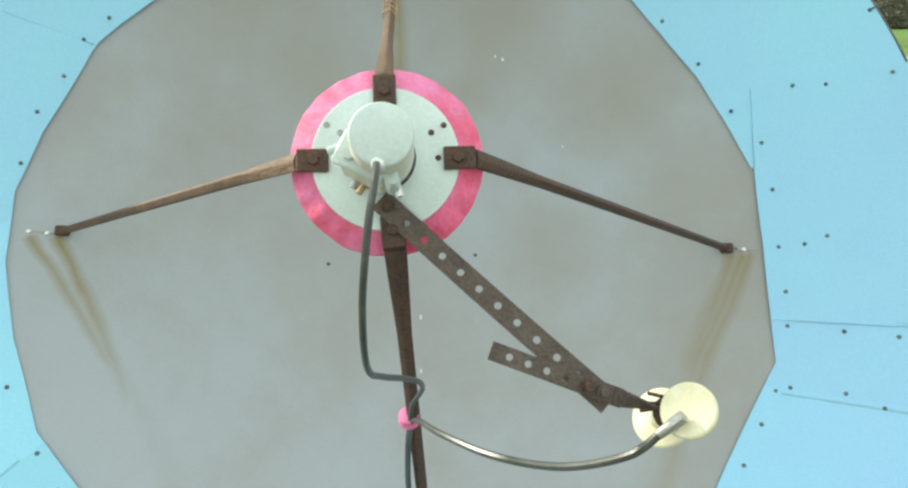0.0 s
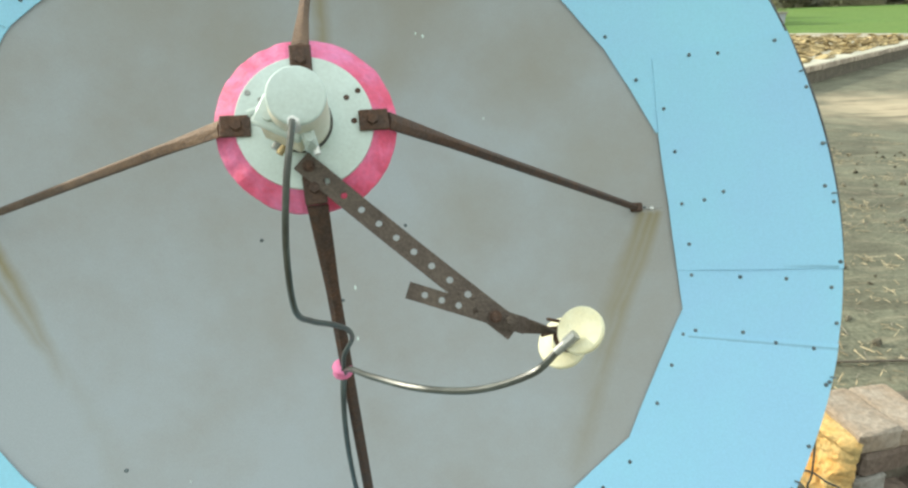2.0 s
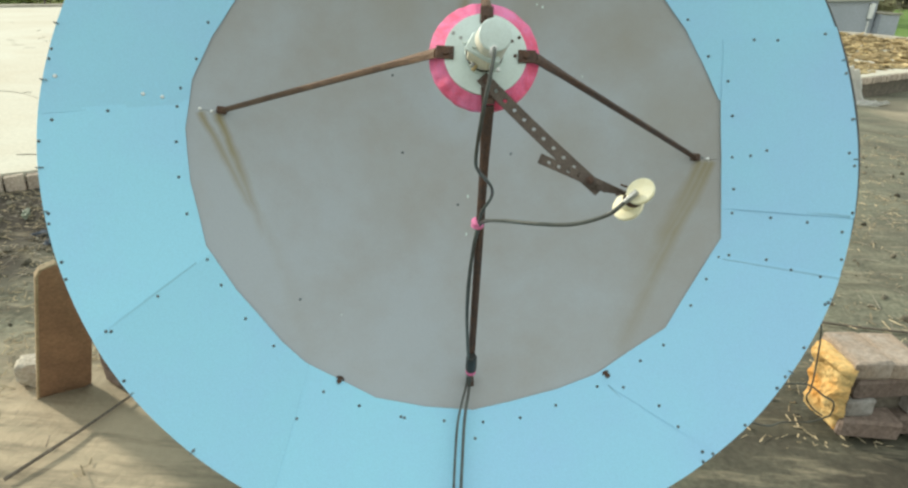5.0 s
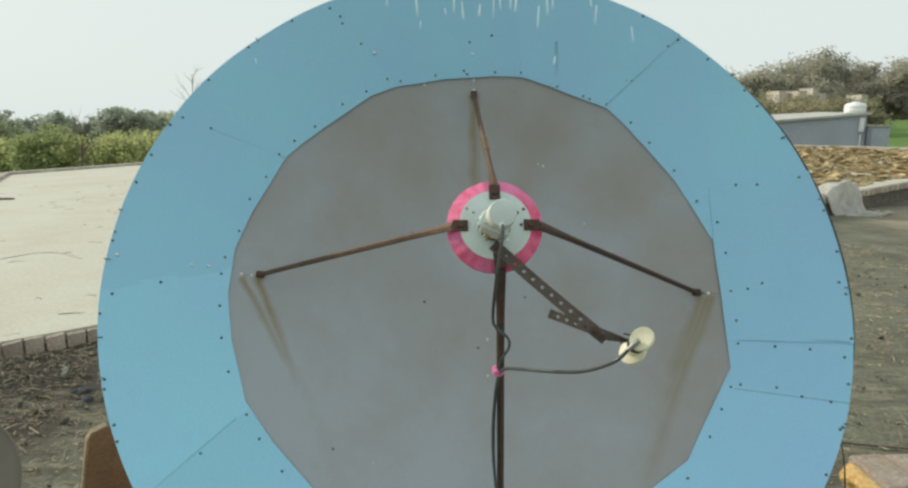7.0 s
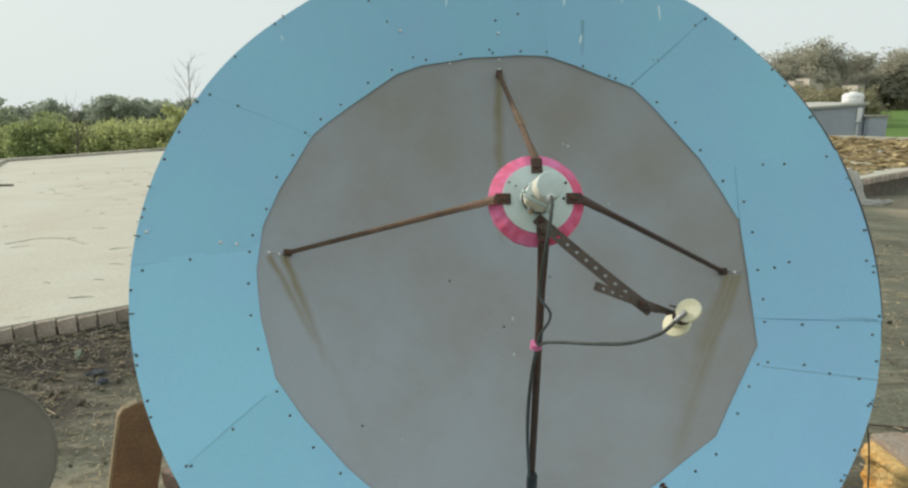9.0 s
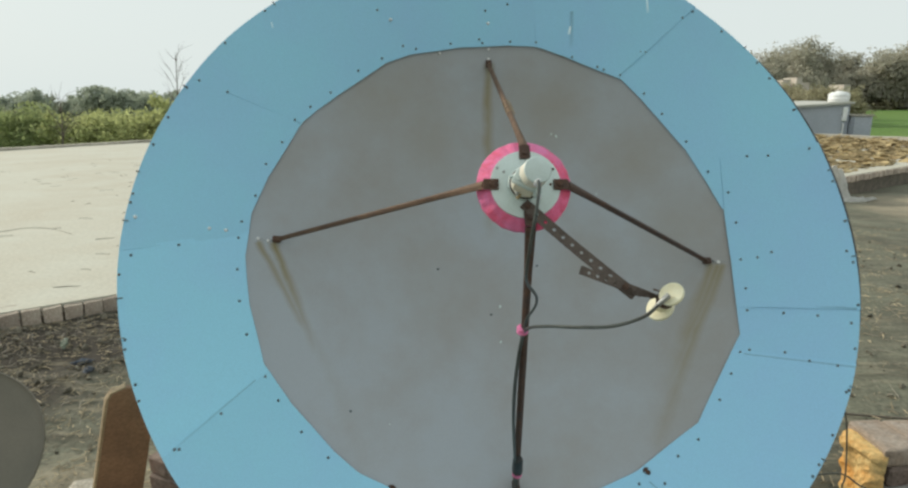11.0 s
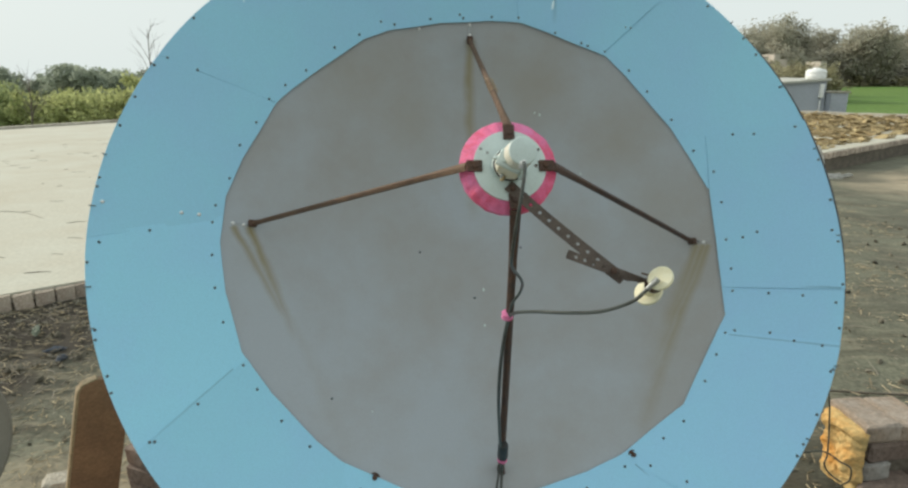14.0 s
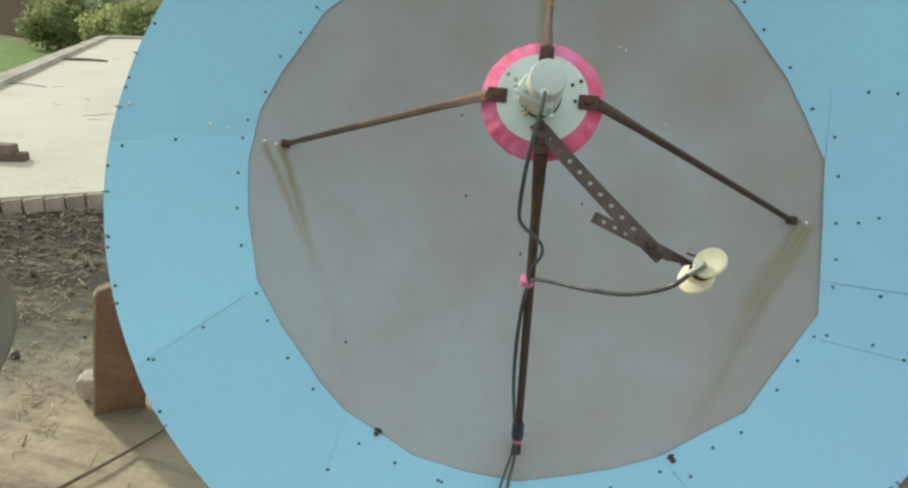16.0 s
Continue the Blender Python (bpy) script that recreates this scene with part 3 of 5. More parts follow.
LOW_SCREWS = [(-0.728, -0.655), (-0.630, -0.745), (-0.455, -0.894), (-0.532, -0.975), (-0.334, -0.940), (-0.192, -0.975), (-0.180, -0.978), (-0.045, -0.987), (0.060, -1.039), (0.088, -0.989),
              (0.215, -0.973), (0.339, -0.930), (0.483, -0.864), (0.569, -0.863), (0.676, -0.916), (0.726, -0.977), (0.789, -1.047), (0.820, -1.052), (0.790, -1.081), (1.065, -0.802)]
# angles of the fixings along the outer edge
EDGE_SCREWS = (-159, -141, -128, -112, -97, -83, -68, -46, -39, -32, -25, -18, -11, -4, 3, 10, 17, 24, 31, 43, 57, 68, 93, 108, 124, 133, 142, 152, 163)
def buckle(x, y, i, out, edge):
    """How far a sheet bulges or dents: broad waves, and crumpled lips (edge: degrees to the next seam)."""
    broad = 0.0065 * noise.noise(Vector((x * 3.0, y * 3.0, 0.5))) * (0.3 + 0.7 * out)
    lip = math.exp(-(edge / 2.2) ** 2)
    return broad + lip * (0.0035 * noise.noise(Vector((x * 9, y * 9, i + 7))) + 0.0012 * noise.noise(Vector((x * 31, y * 31, i))))


for i, (seam0, seam1) in enumerate(zip(SEAMS, SEAMS[1:])):
    bm = bmesh.new()
    nu, nr = max(6, int((seam1[0] - seam0[0]) / 1.5)), 14
    lift = 0.0024 * (i % 2) + 0.0008 * (i % 3)
    faces = {}
    for side in (0, 1):
        for a in range(nu + 1):
            f = a / nu
            # the corners of the cut stay sharp: take the nearest of them as a grid line
            din = seam0[0] + (seam1[0] - seam0[0]) * f
            dout = seam0[1] + (seam1[1] - seam0[1]) * f
            near = min((c for c, _ in CUTS), key=lambda c: abs(c - din))
            if 0 < a < nu and abs(near - din) < 0.76:
                din = near
            for k in range(nr + 1):
                # one sheet has a straight inner side and a square corner
                start = max(inner_edge(din), 0.9425 / math.cos(radians(din))) if i == 5 and din > 10 else None
                x, y, h = sheet_point(din, dout, k / nr, start)
                rr = math.hypot(x, y)
                if a in (0, nu):
                    # the sheets overlap by a finger's width
                    x, y = x + y / rr * 0.006 * (1 if a == 0 else -1), y - x / rr * 0.006 * (1 if a == 0 else -1)
                wave = buckle(x, y, i, k / nr, min(f, 1 - f) * (seam1[0] - seam0[0]))
                faces[side, a, k] = bm.verts.new((x, y, h + lift + wave - side * 0.0016))
    for a in range(nu):
        for k in range(nr):
            for side in (0, 1):
                bm.faces.new((faces[side, a, k], faces[side, a + 1, k], faces[side, a + 1, k + 1], faces[side, a, k + 1]))
        for k in (0, nr):
            bm.faces.new((faces[0, a, k], faces[0, a + 1, k], faces[1, a + 1, k], faces[1, a, k]))
    for a in (0, nu):
        for k in range(nr):
            bm.faces.new((faces[0, a, k], faces[0, a, k + 1], faces[1, a, k + 1], faces[1, a, k]))
    if i == 6:
        # a tongue of this sheet runs on beside its neighbour's straight edge
        strip = []
        for a in range(9):
            d = 10.5 + 11.5 * a / 8
            ri, ro = inner_edge(d), 0.949 / math.cos(radians(d))
            strip.append([bm.verts.new((q * math.cos(radians(d)), q * math.sin(radians(d)), flare(q) + z0 + buckle(q * math.cos(radians(d)), q * math.sin(radians(d)), i, 0.0, 0.0)))
                          for q, z0 in ((ri, -0.0003), (max(ri, ro), -0.0003), (max(ri, ro), -0.0016), (ri, -0.0016))])
        for u0, u1 in zip(strip, strip[1:]):
            for k in range(4):
                bm.faces.new((u0[k], u0[(k + 1) % 4], u1[(k + 1) % 4], u1[k]))
    panel = part("rim_panel", bm, BLUE_DRIPPED if i in (7, 8, 9) else BLUE, dish, smooth=True)
    first = SEAMS[0][0]
    spots = []
    for q in SIDE_SCREWS + FAR_SIDE_SCREWS + TOP_SCREWS + LOW_SCREWS:
        if seam0[0] <= (math.degrees(math.atan2(q[1], q[0])) - first) % 360 + first < seam1[0]:
            spots.append(q)
    for d in EDGE_SCREWS:
        if seam0[1] <= d < seam1[1]:
            r = outer_edge(d) - random.uniform(0.005, 0.012)
            spots.append((r * math.cos(radians(d)), r * math.sin(radians(d))))
    bright = []
    if i == 8:
        bright = [(0.006, 1.010)]
    if i == 9:
        bright = [(-0.409, 1.001)]
    if i == 10:
        bright = [(-1.091, 0.096), (-1.037, 0.095), (-1.323, 0.112)]
    for x, y, shiny in [(*q, 0) for q in spots] + [(*q, 1) for q in bright]:
        # keep to the sheet, and follow its waves
        d, r = math.degrees(math.atan2(y, x)), math.hypot(x, y)
        keep = min(1.0, (outer_edge(d) - 0.006) / r)
        x, y = x * keep, y * keep
        share = max(0.0, min(1.0, (r - 0.955) / 0.385))
        turned = (d - first) % 360 + first
        bounds = [s0 + (s1 - s0) * share for s0, s1 in (seam0, seam1)]
        rise = lift + 0.0012 + buckle(x, y, i, share, max(0.0, min(turned - bounds[0], bounds[1] - turned)))
        shared("screw", bright_mesh if shiny else screw_mesh, panel, on_flare(x, y, rise), "shiny zinc screw" if shiny else "")
    # a dark strip added behind the joint so that any gap reads dark
    bm = bmesh.new()
    a0, a1 = Vector(sheet_point(*seam1, 0.02)), Vector(sheet_point(*seam1, 0.99))
    mid = (a0 + a1) / 2
    add_box(bm, along(mid - Vector((0, 0, 0.006)), a1 - Vector((0, 0, 0.006))), (0.03, 0.002, (a1 - a0).length))
    part("joint_darkener", bm, DARK_EDGE, panel)

# dark hoop round the outer edge
bm = bmesh.new()
ring = []
for k in range(121):
    d = k * 3.0
    r = outer_edge(d) - 0.007
    ring.append((r * math.cos(radians(d)), r * math.sin(radians(d)), flare(r) - 0.017))
add_tube(bm, ring, 0.0065, 6)
part("rim_hoop", bm, DARK_EDGE, dish, "dark steel hoop under the outer edge", smooth=True)

# black strip along the outer edge on one side
bm = bmesh.new()
band = []
for k in range(31):
    d = -15 + 50 * k / 30
    r = outer_edge(d) + 0.008 * math.sin(math.pi * k / 30) ** 0.5
    band.append((r * math.cos(radians(d)), r * math.sin(radians(d)), flare(r) - 0.015))
add_tube(bm, band, 0.0085, 8)
part("edge_strip", bm, BLACK, dish, "black rubber strip along the outer edge", smooth=True)
for d in (-172, -166, 176, 168, 152, 131, 38, 24, 12, 3, -3, -24, -36, -128, -139):
    r = outer_edge(d)
    bm = bmesh.new()
    out = Vector((math.cos(radians(d)), math.sin(radians(d)), 0.42)).normalized()
    q = Vector((r * math.cos(radians(d)), r * math.sin(radians(d)), flare(r) + 0.004))
    add_tube(bm, [q - out * random.uniform(0.007, 0.018), q - out * 0.003 + Vector((0, 0, 0.002)), q + out * 0.004, q + Vector((0, 0, -0.012))], 0.0022, 5)
    part("edge_clip", bm, SCREW_DARK, dish)

# two large bolts at the foot of the bowl
for x, y in ((-0.407, -0.861), (0.520, -0.826)):
    bm = bmesh.new()
    z = bowl(math.hypot(x, y))
    add_disc(bm, Matrix.Translation((x, y, z + 0.003)), 0.017, 0.016, 0.004, 20)
    add_disc(bm, Matrix.Translation((x, y, z + 0.010)), 0.010, 0.009, 0.012, 6)
    part("bolt", bm, RUST_DARK, dish, "large rusty bolt with washer")
# small bolts through the bowl, and the zinc bolts of the strut feet
for x, y, shiny in ((0.206, 0.001, 0), (-0.221, -0.009, 0), (0.0, -0.208, 0), (-0.268, 0.289, 0), (-0.564, -0.587, 0), (-0.93, 0.075, 1), (0.905, -0.04, 1),
                    (0.010, 0.880, 1), (0.010, 0.917, 1), (-0.203, 0.897, 1), (-0.895, 0.072, 1), (0.888, -0.035, 0)):
    shared("screw", bright_mesh if shiny else screw_mesh, dish, Matrix.Translation((x, y, bowl(math.hypot(x, y)) + 0.001)))
# specks of white paint on the bowl
fleck = bmesh.new()
add_revolved(fleck, [(0, 0.0012), (0.0028, 0.0009), (0.0042, 0)], 7)
fleck_mesh = bpy.data.meshes.new("paint_speck")
fleck.to_mesh(fleck_mesh)
fleck.free()
fleck_mesh.materials.append(WHITE)
for x, y, size in ((0.306, 0.561, 1.0), (0.285, 0.57, 0.7), (0.039, -0.174, 1.0), (0.034, -0.325, 0.9), (0.47, 0.30, 0.6), (-0.418, -0.639, 0.5)):
    shared("paint_speck", fleck_mesh, dish, Matrix.Translation((x, y, bowl(math.hypot(x, y)) + 0.0006)) @ Matrix.Diagonal((size, size * 1.9, 1, 1)))

# struts from the bowl to the feed plate
PLATE = 0.980
STRUT_SECTION = ((1.0, -0.5), (0.92, 0.35), (0.2, 1.0), (-0.1, 0.95), (-1.0, 0.25), (-0.9, -0.6))
for (fx, fy), (px, py), tone in (((-0.862, 0.079), (-1, 0.02), RUST), ((0.864, -0.032), (1, 0.0), RUST_DARK), ((0.010, 0.858), (0, 1), RUST), ((0.045, -0.862), (0.06, -1), RUST_DARK)):
    foot = Vector((fx, fy, bowl(math.hypot(fx, fy)) + 0.006))
    d = Vector((px, py, 0)).normalized()
    near = d * 0.118 + Vector((0, 0, PLATE - 0.004))
    run = (foot - near).normalized()
    bm = bmesh.new()
    # an angle iron, hammered flat and wider towards the plate
    rings = []
    for k in range(15):
        t = k / 14
        q = near.lerp(foot, t) + Vector((0, 0, 0.002 * math.sin(3 * t)))
        flat = 1 - step(0.0, 0.16, t)
        wide, thick = 0.0088 + 0.0042 * flat, 0.0092 - 0.0046 * flat
        if fy < -0.5:
            wide, thick = wide + 0.0022, thick + 0.0015
        side = run.cross(Vector((0, 0, 1))).normalized()
        top = side.cross(run).normalized()
        rings.append([bm.verts.new(q + side * a * wide + top * b * thick) for a, b in STRUT_SECTION])
    for a, b in zip(rings, rings[1:]):
        for k in range(6):
            bm.faces.new((a[k], a[(k + 1) % 6], b[(k + 1) % 6], b[k]))
    bm.faces.new(rings[0])
    bm.faces.new(rings[-1][::-1])
    strut = part("support_strut", bm, tone, dish, "brown rusty angle-iron strut", smooth=True)
    bm = bmesh.new()
    side = Vector((-d.y, d.x, 0))
    m = Matrix((side, d, Vector((0, 0, 1)))).transposed().to_4x4()
    m.translation = d * 0.096 + Vector((0, 0, PLATE + 0.0035))
    add_box(bm, m, (0.031, 0.042, 0.005), 0.0015)
    part("end_plate", bm, RUST_DARK, strut)
    bm = bmesh.new()
    add_disc(bm, Matrix.Translation(d * 0.094 + Vector((0, 0, PLATE + 0.009))), 0.0085, 0.0075, 0.007, 6)
    part("bolt", bm, RUST_DARK, strut)
    bm = bmesh.new()
    out = Vector((fx, fy, 0)).normalized()
    m = Matrix((Vector((-out.y, out.x, 0)), out, Vector((0, 0, 1)))).transposed().to_4x4()
    m.translation = foot + Vector((0, 0, 0.002))
    add_box(bm, m, (0.026, 0.034, 0.018), 0.004)
    part("foot_clip", bm, RUST_DARK, strut)
    bm = bmesh.new()
    slope = math.atan(2 * 0.265 * math.hypot(fx, fy))
    m2 = m @ pose(0, 0.04, 0.012, math.degrees(slope), 0, 0)
    add_box(bm, m2, (0.018, 0.07, 0.003), 0.001)
    part("foot_tab", bm, BOWL, strut)

# thin wire wound round the top strut
bm = bmesh.new()
a0, a1 = Vector((0, 0.118, PLATE)), Vector((0.010, 0.858, 0.166))
coil = []
for k in range(60):
    t = 0.27 + 0.13 * k / 59
    q = a0.lerp(a1, t)
    coil.append(q + Vector((math.cos(k * 0.5) * 0.0125, math.sin(k * 0.5) * 0.009, math.sin(k * 0.5) * 0.009)))
add_tube(bm, coil, 0.0013, 5)
part("binding_wire", bm, WOOD_EDGE, dish, "pale thin wire wound round a strut", smooth=True)

# feed: pleated pink collar, white plate, receiver head
bm = bmesh.new()
rings = []
for edge in (0.0, 0.15, 0.35, 0.6, 0.85, 1.0, 1.06):
    ring = []
    for k in range(144):
        a = k * math.tau / 144
        r = 0.093 + 0.039 * min(edge, 1.0)
        wob = 0.0016 * noise.noise(Vector((math.cos(a) * 6, math.sin(a) * 6, 1))) * edge
        pleat = (0.0022 * math.sin(a * 19 + 2 * math.sin(a * 3)) + 0.0016 * noise.noise(Vector((math.cos(a) * 15, math.sin(a) * 15, edge)))) * min(1, edge * 1.5)
        h = PLATE - 0.007 - 0.031 * edge ** 1.2 - (0.012 if edge > 1 else 0)
        ring.append(bm.verts.new(((r + wob) * math.cos(a), 0.004 + 0.007 * edge + (r + wob) * math.sin(a), h + pleat)))
    rings.append(ring)
inside = [[bm.verts.new(v.co - Vector((0, 0, 0.0015))) for v in ring] for ring in reversed(rings)]
loop = rings + inside
for a, b in zip(loop, loop[1:] + loop[:1]):
    for k in range(144):
        bm.faces.new((a[k], a[(k + 1) % 144], b[(k + 1) % 144], b[k]))
part("pleated_collar", bm, PINK, dish, "bright pink pleated paper collar behind the feed plate", smooth=True)
bm = bmesh.new()
add_revolved(bm, [(0, PLATE - 0.010), (0.0955, PLATE - 0.010), (0.097, PLATE - 0.008), (0.097, PLATE - 0.001), (0.0955, PLATE), (0.040, PLATE), (0, PLATE)], 72, Matrix.Translation((-0.001, 0.004, 0)))
plate = part("feed_plate", bm, WHITE, dish, "round white feed plate with small cups in place of bolt holes", smooth=True)
# shallow cups, dark in colour in place of shaded holes; the plate is uncut
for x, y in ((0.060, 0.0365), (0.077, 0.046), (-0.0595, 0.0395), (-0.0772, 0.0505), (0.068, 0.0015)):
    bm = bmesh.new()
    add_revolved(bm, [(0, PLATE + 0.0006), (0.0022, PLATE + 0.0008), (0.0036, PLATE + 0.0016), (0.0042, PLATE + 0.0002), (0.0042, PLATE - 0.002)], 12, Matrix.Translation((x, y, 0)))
    part("hole_cup", bm, RUST_DARK if x > 0 else ZINC, plate)

# the head leans a little from its foot to its face
FOOT, FACE = Vector((-0.006, 0.001, PLATE)), Vector((0.0026, -0.0205, 1.150))
lean = along(FOOT, FACE)
tall = (FACE - FOOT).length
bm = bmesh.new()
add_revolved(bm, [(0, 0.012), (0.0400, 0.014), (0.0398, 0.05), (0.0372, 0.10), (0.0350, tall - 0.010), (0.0342, tall - 0.006), (0, tall - 0.006)], 48, lean)
head = part("receiver_head", bm, HEAD_SIDE, dish, "white conical receiver head on the feed plate, sun-warm in colour", smooth=True)
bm = bmesh.new()
add_revolved(bm, [(0, tall - 0.0055), (0.0342, tall - 0.0055), (0.0348, tall - 0.004), (0.0335, tall - 0.0012), (0.031, tall), (0.0, tall + 0.0006)], 48, lean)
part("face_cap", bm, WHITE, head, "flat bluish-white face of the head", smooth=True)
bm = bmesh.new()
add_revolved(bm, [(0.030, 0.0), (0.045, 0.0), (0.0460, 0.004), (0.0460, 0.010), (0.043, 0.013), (0.030, 0.013)], 48, lean)
part("clamp_ring", bm, WHITE, head, "white cast clamp ring", smooth=True)
bm = bmesh.new()
add_revolved(bm, [(0.036, 0.014), (0.0425, 0.0145), (0.0438, 0.0165), (0.0438, 0.0190), (0.0425, 0.0205), (0.036, 0.021)], 48, lean)
part("gasket", bm, BLACK, head, "black rubber gasket", smooth=True)
bm = bmesh.new()
add_box(bm, pose(-0.0175, -0.0305, 1.064, 0, 0, -28), (0.056, 0.038, 0.048), 0.004)
part("side_housing", bm, HOUSING_SUNLIT, head, "white boxy side housing with sunlight in its colour", smooth=True)
# lid added to keep the housing's top white above its sun-tinted sides
bm = bmesh.new()
add_box(bm, pose(-0.0205, -0.0275, 1.0935, 0, 0, -28), (0.064, 0.042, 0.012), 0.003)
part("cover", bm, WHITE, head, "added white top of the side housing", smooth=True)
bm = bmesh.new()
add_disc(bm, Matrix.Translation((-0.036, -0.0265, 1.1015)), 0.0072, 0.0064, 0.006, 20)
part("cap", bm, WHITE, head, "round white screw cap", smooth=True)
bm = bmesh.new()
add_box(bm, pose(0.010, -0.055, 1.080, 0, 0, 14), (0.017, 0.020, 0.045), 0.004)
add_disc(bm, Matrix.Translation((0.012, -0.060, 1.106)), 0.0055, 0.005, 0.012, 10)
part("lug", bm, WHITE, head, smooth=True)
for x, y, h, mm in ((-0.054, -0.017, 1.092, WHITE), (0.016, -0.062, 1.070, RAW_STEEL), (-0.030, -0.048, 1.028, BRASS), (-0.034, -0.045, 1.044, ZINC)):
    bm = bmesh.new()
    add_disc(bm, along((x, y, h), (x * 1.6, y * 1.6, h)), 0.0052, 0.0046, 0.016, 8)
    part("clamp_screw", bm, mm, head)
bm = bmesh.new()
add_disc(bm, Matrix.Translation((-0.002, -0.0545, 1.146)), 0.0075, 0.0075, 0.022, 6)
add_disc(bm, Matrix.Translation((-0.002, -0.057, 1.162)), 0.0062, 0.0055, 0.018, 12)
part("cable_plug", bm, RAW_STEEL, head, "bright metal cable plug", smooth=True)


# perforated steel straps that carry the second receiver
def add_strip(bm, m, length, width, holes, first, hole_r, thick):
    """A flat bar along x from 0 to length, with round holes through it."""
    pitch = (length - 2 * first) / (holes - 1)
    bounds = [0.0]
    for i in range(holes):
        bounds += [first + pitch * i - width * 0.32, first + pitch * i + width * 0.32]
    bounds.append(length)
    half = width / 2
    cache = {}

    def v(x, y, z):
        key = (round(x, 6), round(y, 6), round(z, 6))
        if key not in cache:
            cache[key] = bm.verts.new(m @ Vector((x, y, z)))
        return cache[key]

    for z in (-thick / 2, thick / 2):
        for i in range(0, len(bounds) - 1, 2):
            bm.faces.new((v(bounds[i], -half, z), v(bounds[i + 1], -half, z), v(bounds[i + 1], half, z), v(bounds[i], half, z)))
    for i in range(holes):
        cx, x0, x1 = first + pitch * i, bounds[1 + 2 * i], bounds[2 + 2 * i]
        square = [(x1, 0), (x1, half), (cx, half), (x0, half), (x0, 0), (x0, -half), (cx, -half), (x1, -half)]
        circle = [(cx + hole_r * math.cos(k * math.tau / 8), hole_r * math.sin(k * math.tau / 8)) for k in range(8)]
        for k in range(8):
            j = (k + 1) % 8
            for z in (-thick / 2, thick / 2):
                bm.faces.new((v(*square[k], z), v(*square[j], z), v(*circle[j], z), v(*circle[k], z)))
            bm.faces.new((v(*circle[k], -thick / 2), v(*circle[j], -thick / 2), v(*circle[j], thick / 2), v(*circle[k], thick / 2)))
    return bm


def lying(a, b, up=Vector((0, 0, 1))):
    """The pose at a with x towards b and z near up."""
    a, b = Vector(a), Vector(b)
    x = (b - a).normalized()
    y = up.cross(x).normalized()
    m = Matrix((x, y, x.cross(y))).transposed().to_4x4()
    m.translation = a
    return m


A0, A1 = (-0.010, -0.0535, 0.9855), (0.2545, -0.3185, 1.0345)
bm = bmesh.new()
span = (Vector(A1) - Vector(A0)).length
add_strip(bm, Matrix.Identity(4), span, 0.0305, 12, 0.0155, 0.0050, 0.003)
bmesh.ops.transform(bm, matrix=lying(A0, A1), verts=bm.verts)
for v in bm.verts:
    # the long strap sags between its ends
    q = min(1.0, max(0.0, (v.co - Vector(A0)).dot(Vector(A1) - Vector(A0)) / span ** 2))
    v.co.z -= 0.011 * 4 * q * (1 - q) * min(1.0, q * 5)
part("perforated_strap", bm, STRAP, dish, "rusty flat steel strap with a row of round holes")
B0, B1 = (0.117, -0.2503, 1.038), (0.268, -0.3135, 1.0415)
bm = bmesh.new()
add_strip(bm, lying(B0, B1), (Vector(B1) - Vector(B0)).length, 0.0225, 6, 0.0235, 0.0045, 0.003)
part("perforated_strap", bm, STRAP, dish, "short rusty steel strap bolted across the long one")
bm = bmesh.new()
rings = []
for k in range(9):
    t = k / 8
    q = Vector((0.258, -0.310, 1.0425)).lerp(Vector((0.304, -0.325, 1.052)), t)
    a = radians(75) * t
    half = 0.011 * (1 - 0.45 * t)
    yv = Vector((0.3, 0.95, 0)).normalized() * math.cos(a) + Vector((0, 0, 1)) * math.sin(a)
    zv = Vector((0.95, -0.3, 0)).normalized().cross(yv)
    rings.append([bm.verts.new(q + yv * half * sy + zv * 0.0015 * sz) for sy, sz in ((-1, -1), (1, -1), (1, 1), (-1, 1))])
for a, b in zip(rings, rings[1:]):
    for k in range(4):
        bm.faces.new((a[k], a[(k + 1) % 4], b[(k + 1) % 4], b[k]))
bm.faces.new(rings[0])
bm.faces.new(rings[-1][::-1])
part("twisted_tail", bm, STRAP, dish, "twisted end of the short strap")
for x, y, z, mm in ((0.2455, -0.3045, 1.045, STRAP), (0.0, -0.0635, 0.990, RUST_DARK), (0.228, -0.297, 1.045, RUST_DARK)):
    bm = bmesh.new()
    add_disc(bm, Matrix.Translation((x, y, z)), 0.0085, 0.0085, 0.003, 16)
    add_disc(bm, Matrix.Translation((x, y, z + 0.004)), 0.0058, 0.0055, 0.007, 6)
    part("bolt", bm, mm, dish)

# second, spool-shaped receiver
F0, F1 = Vector((0.326, -0.324, 1.086)), Vector((0.329, -0.343, 0.995))
spin = along(F1, F0)
deep = (F0 - F1).length
bm = bmesh.new()
add_revolved(bm, [(0, -0.006), (0.015, -0.004), (0.015, deep - 0.008), (0, deep - 0.006)], 24, spin)
spool = part("second_receiver", bm, DISC, dish, "small cream spool-shaped second receiver", smooth=True)
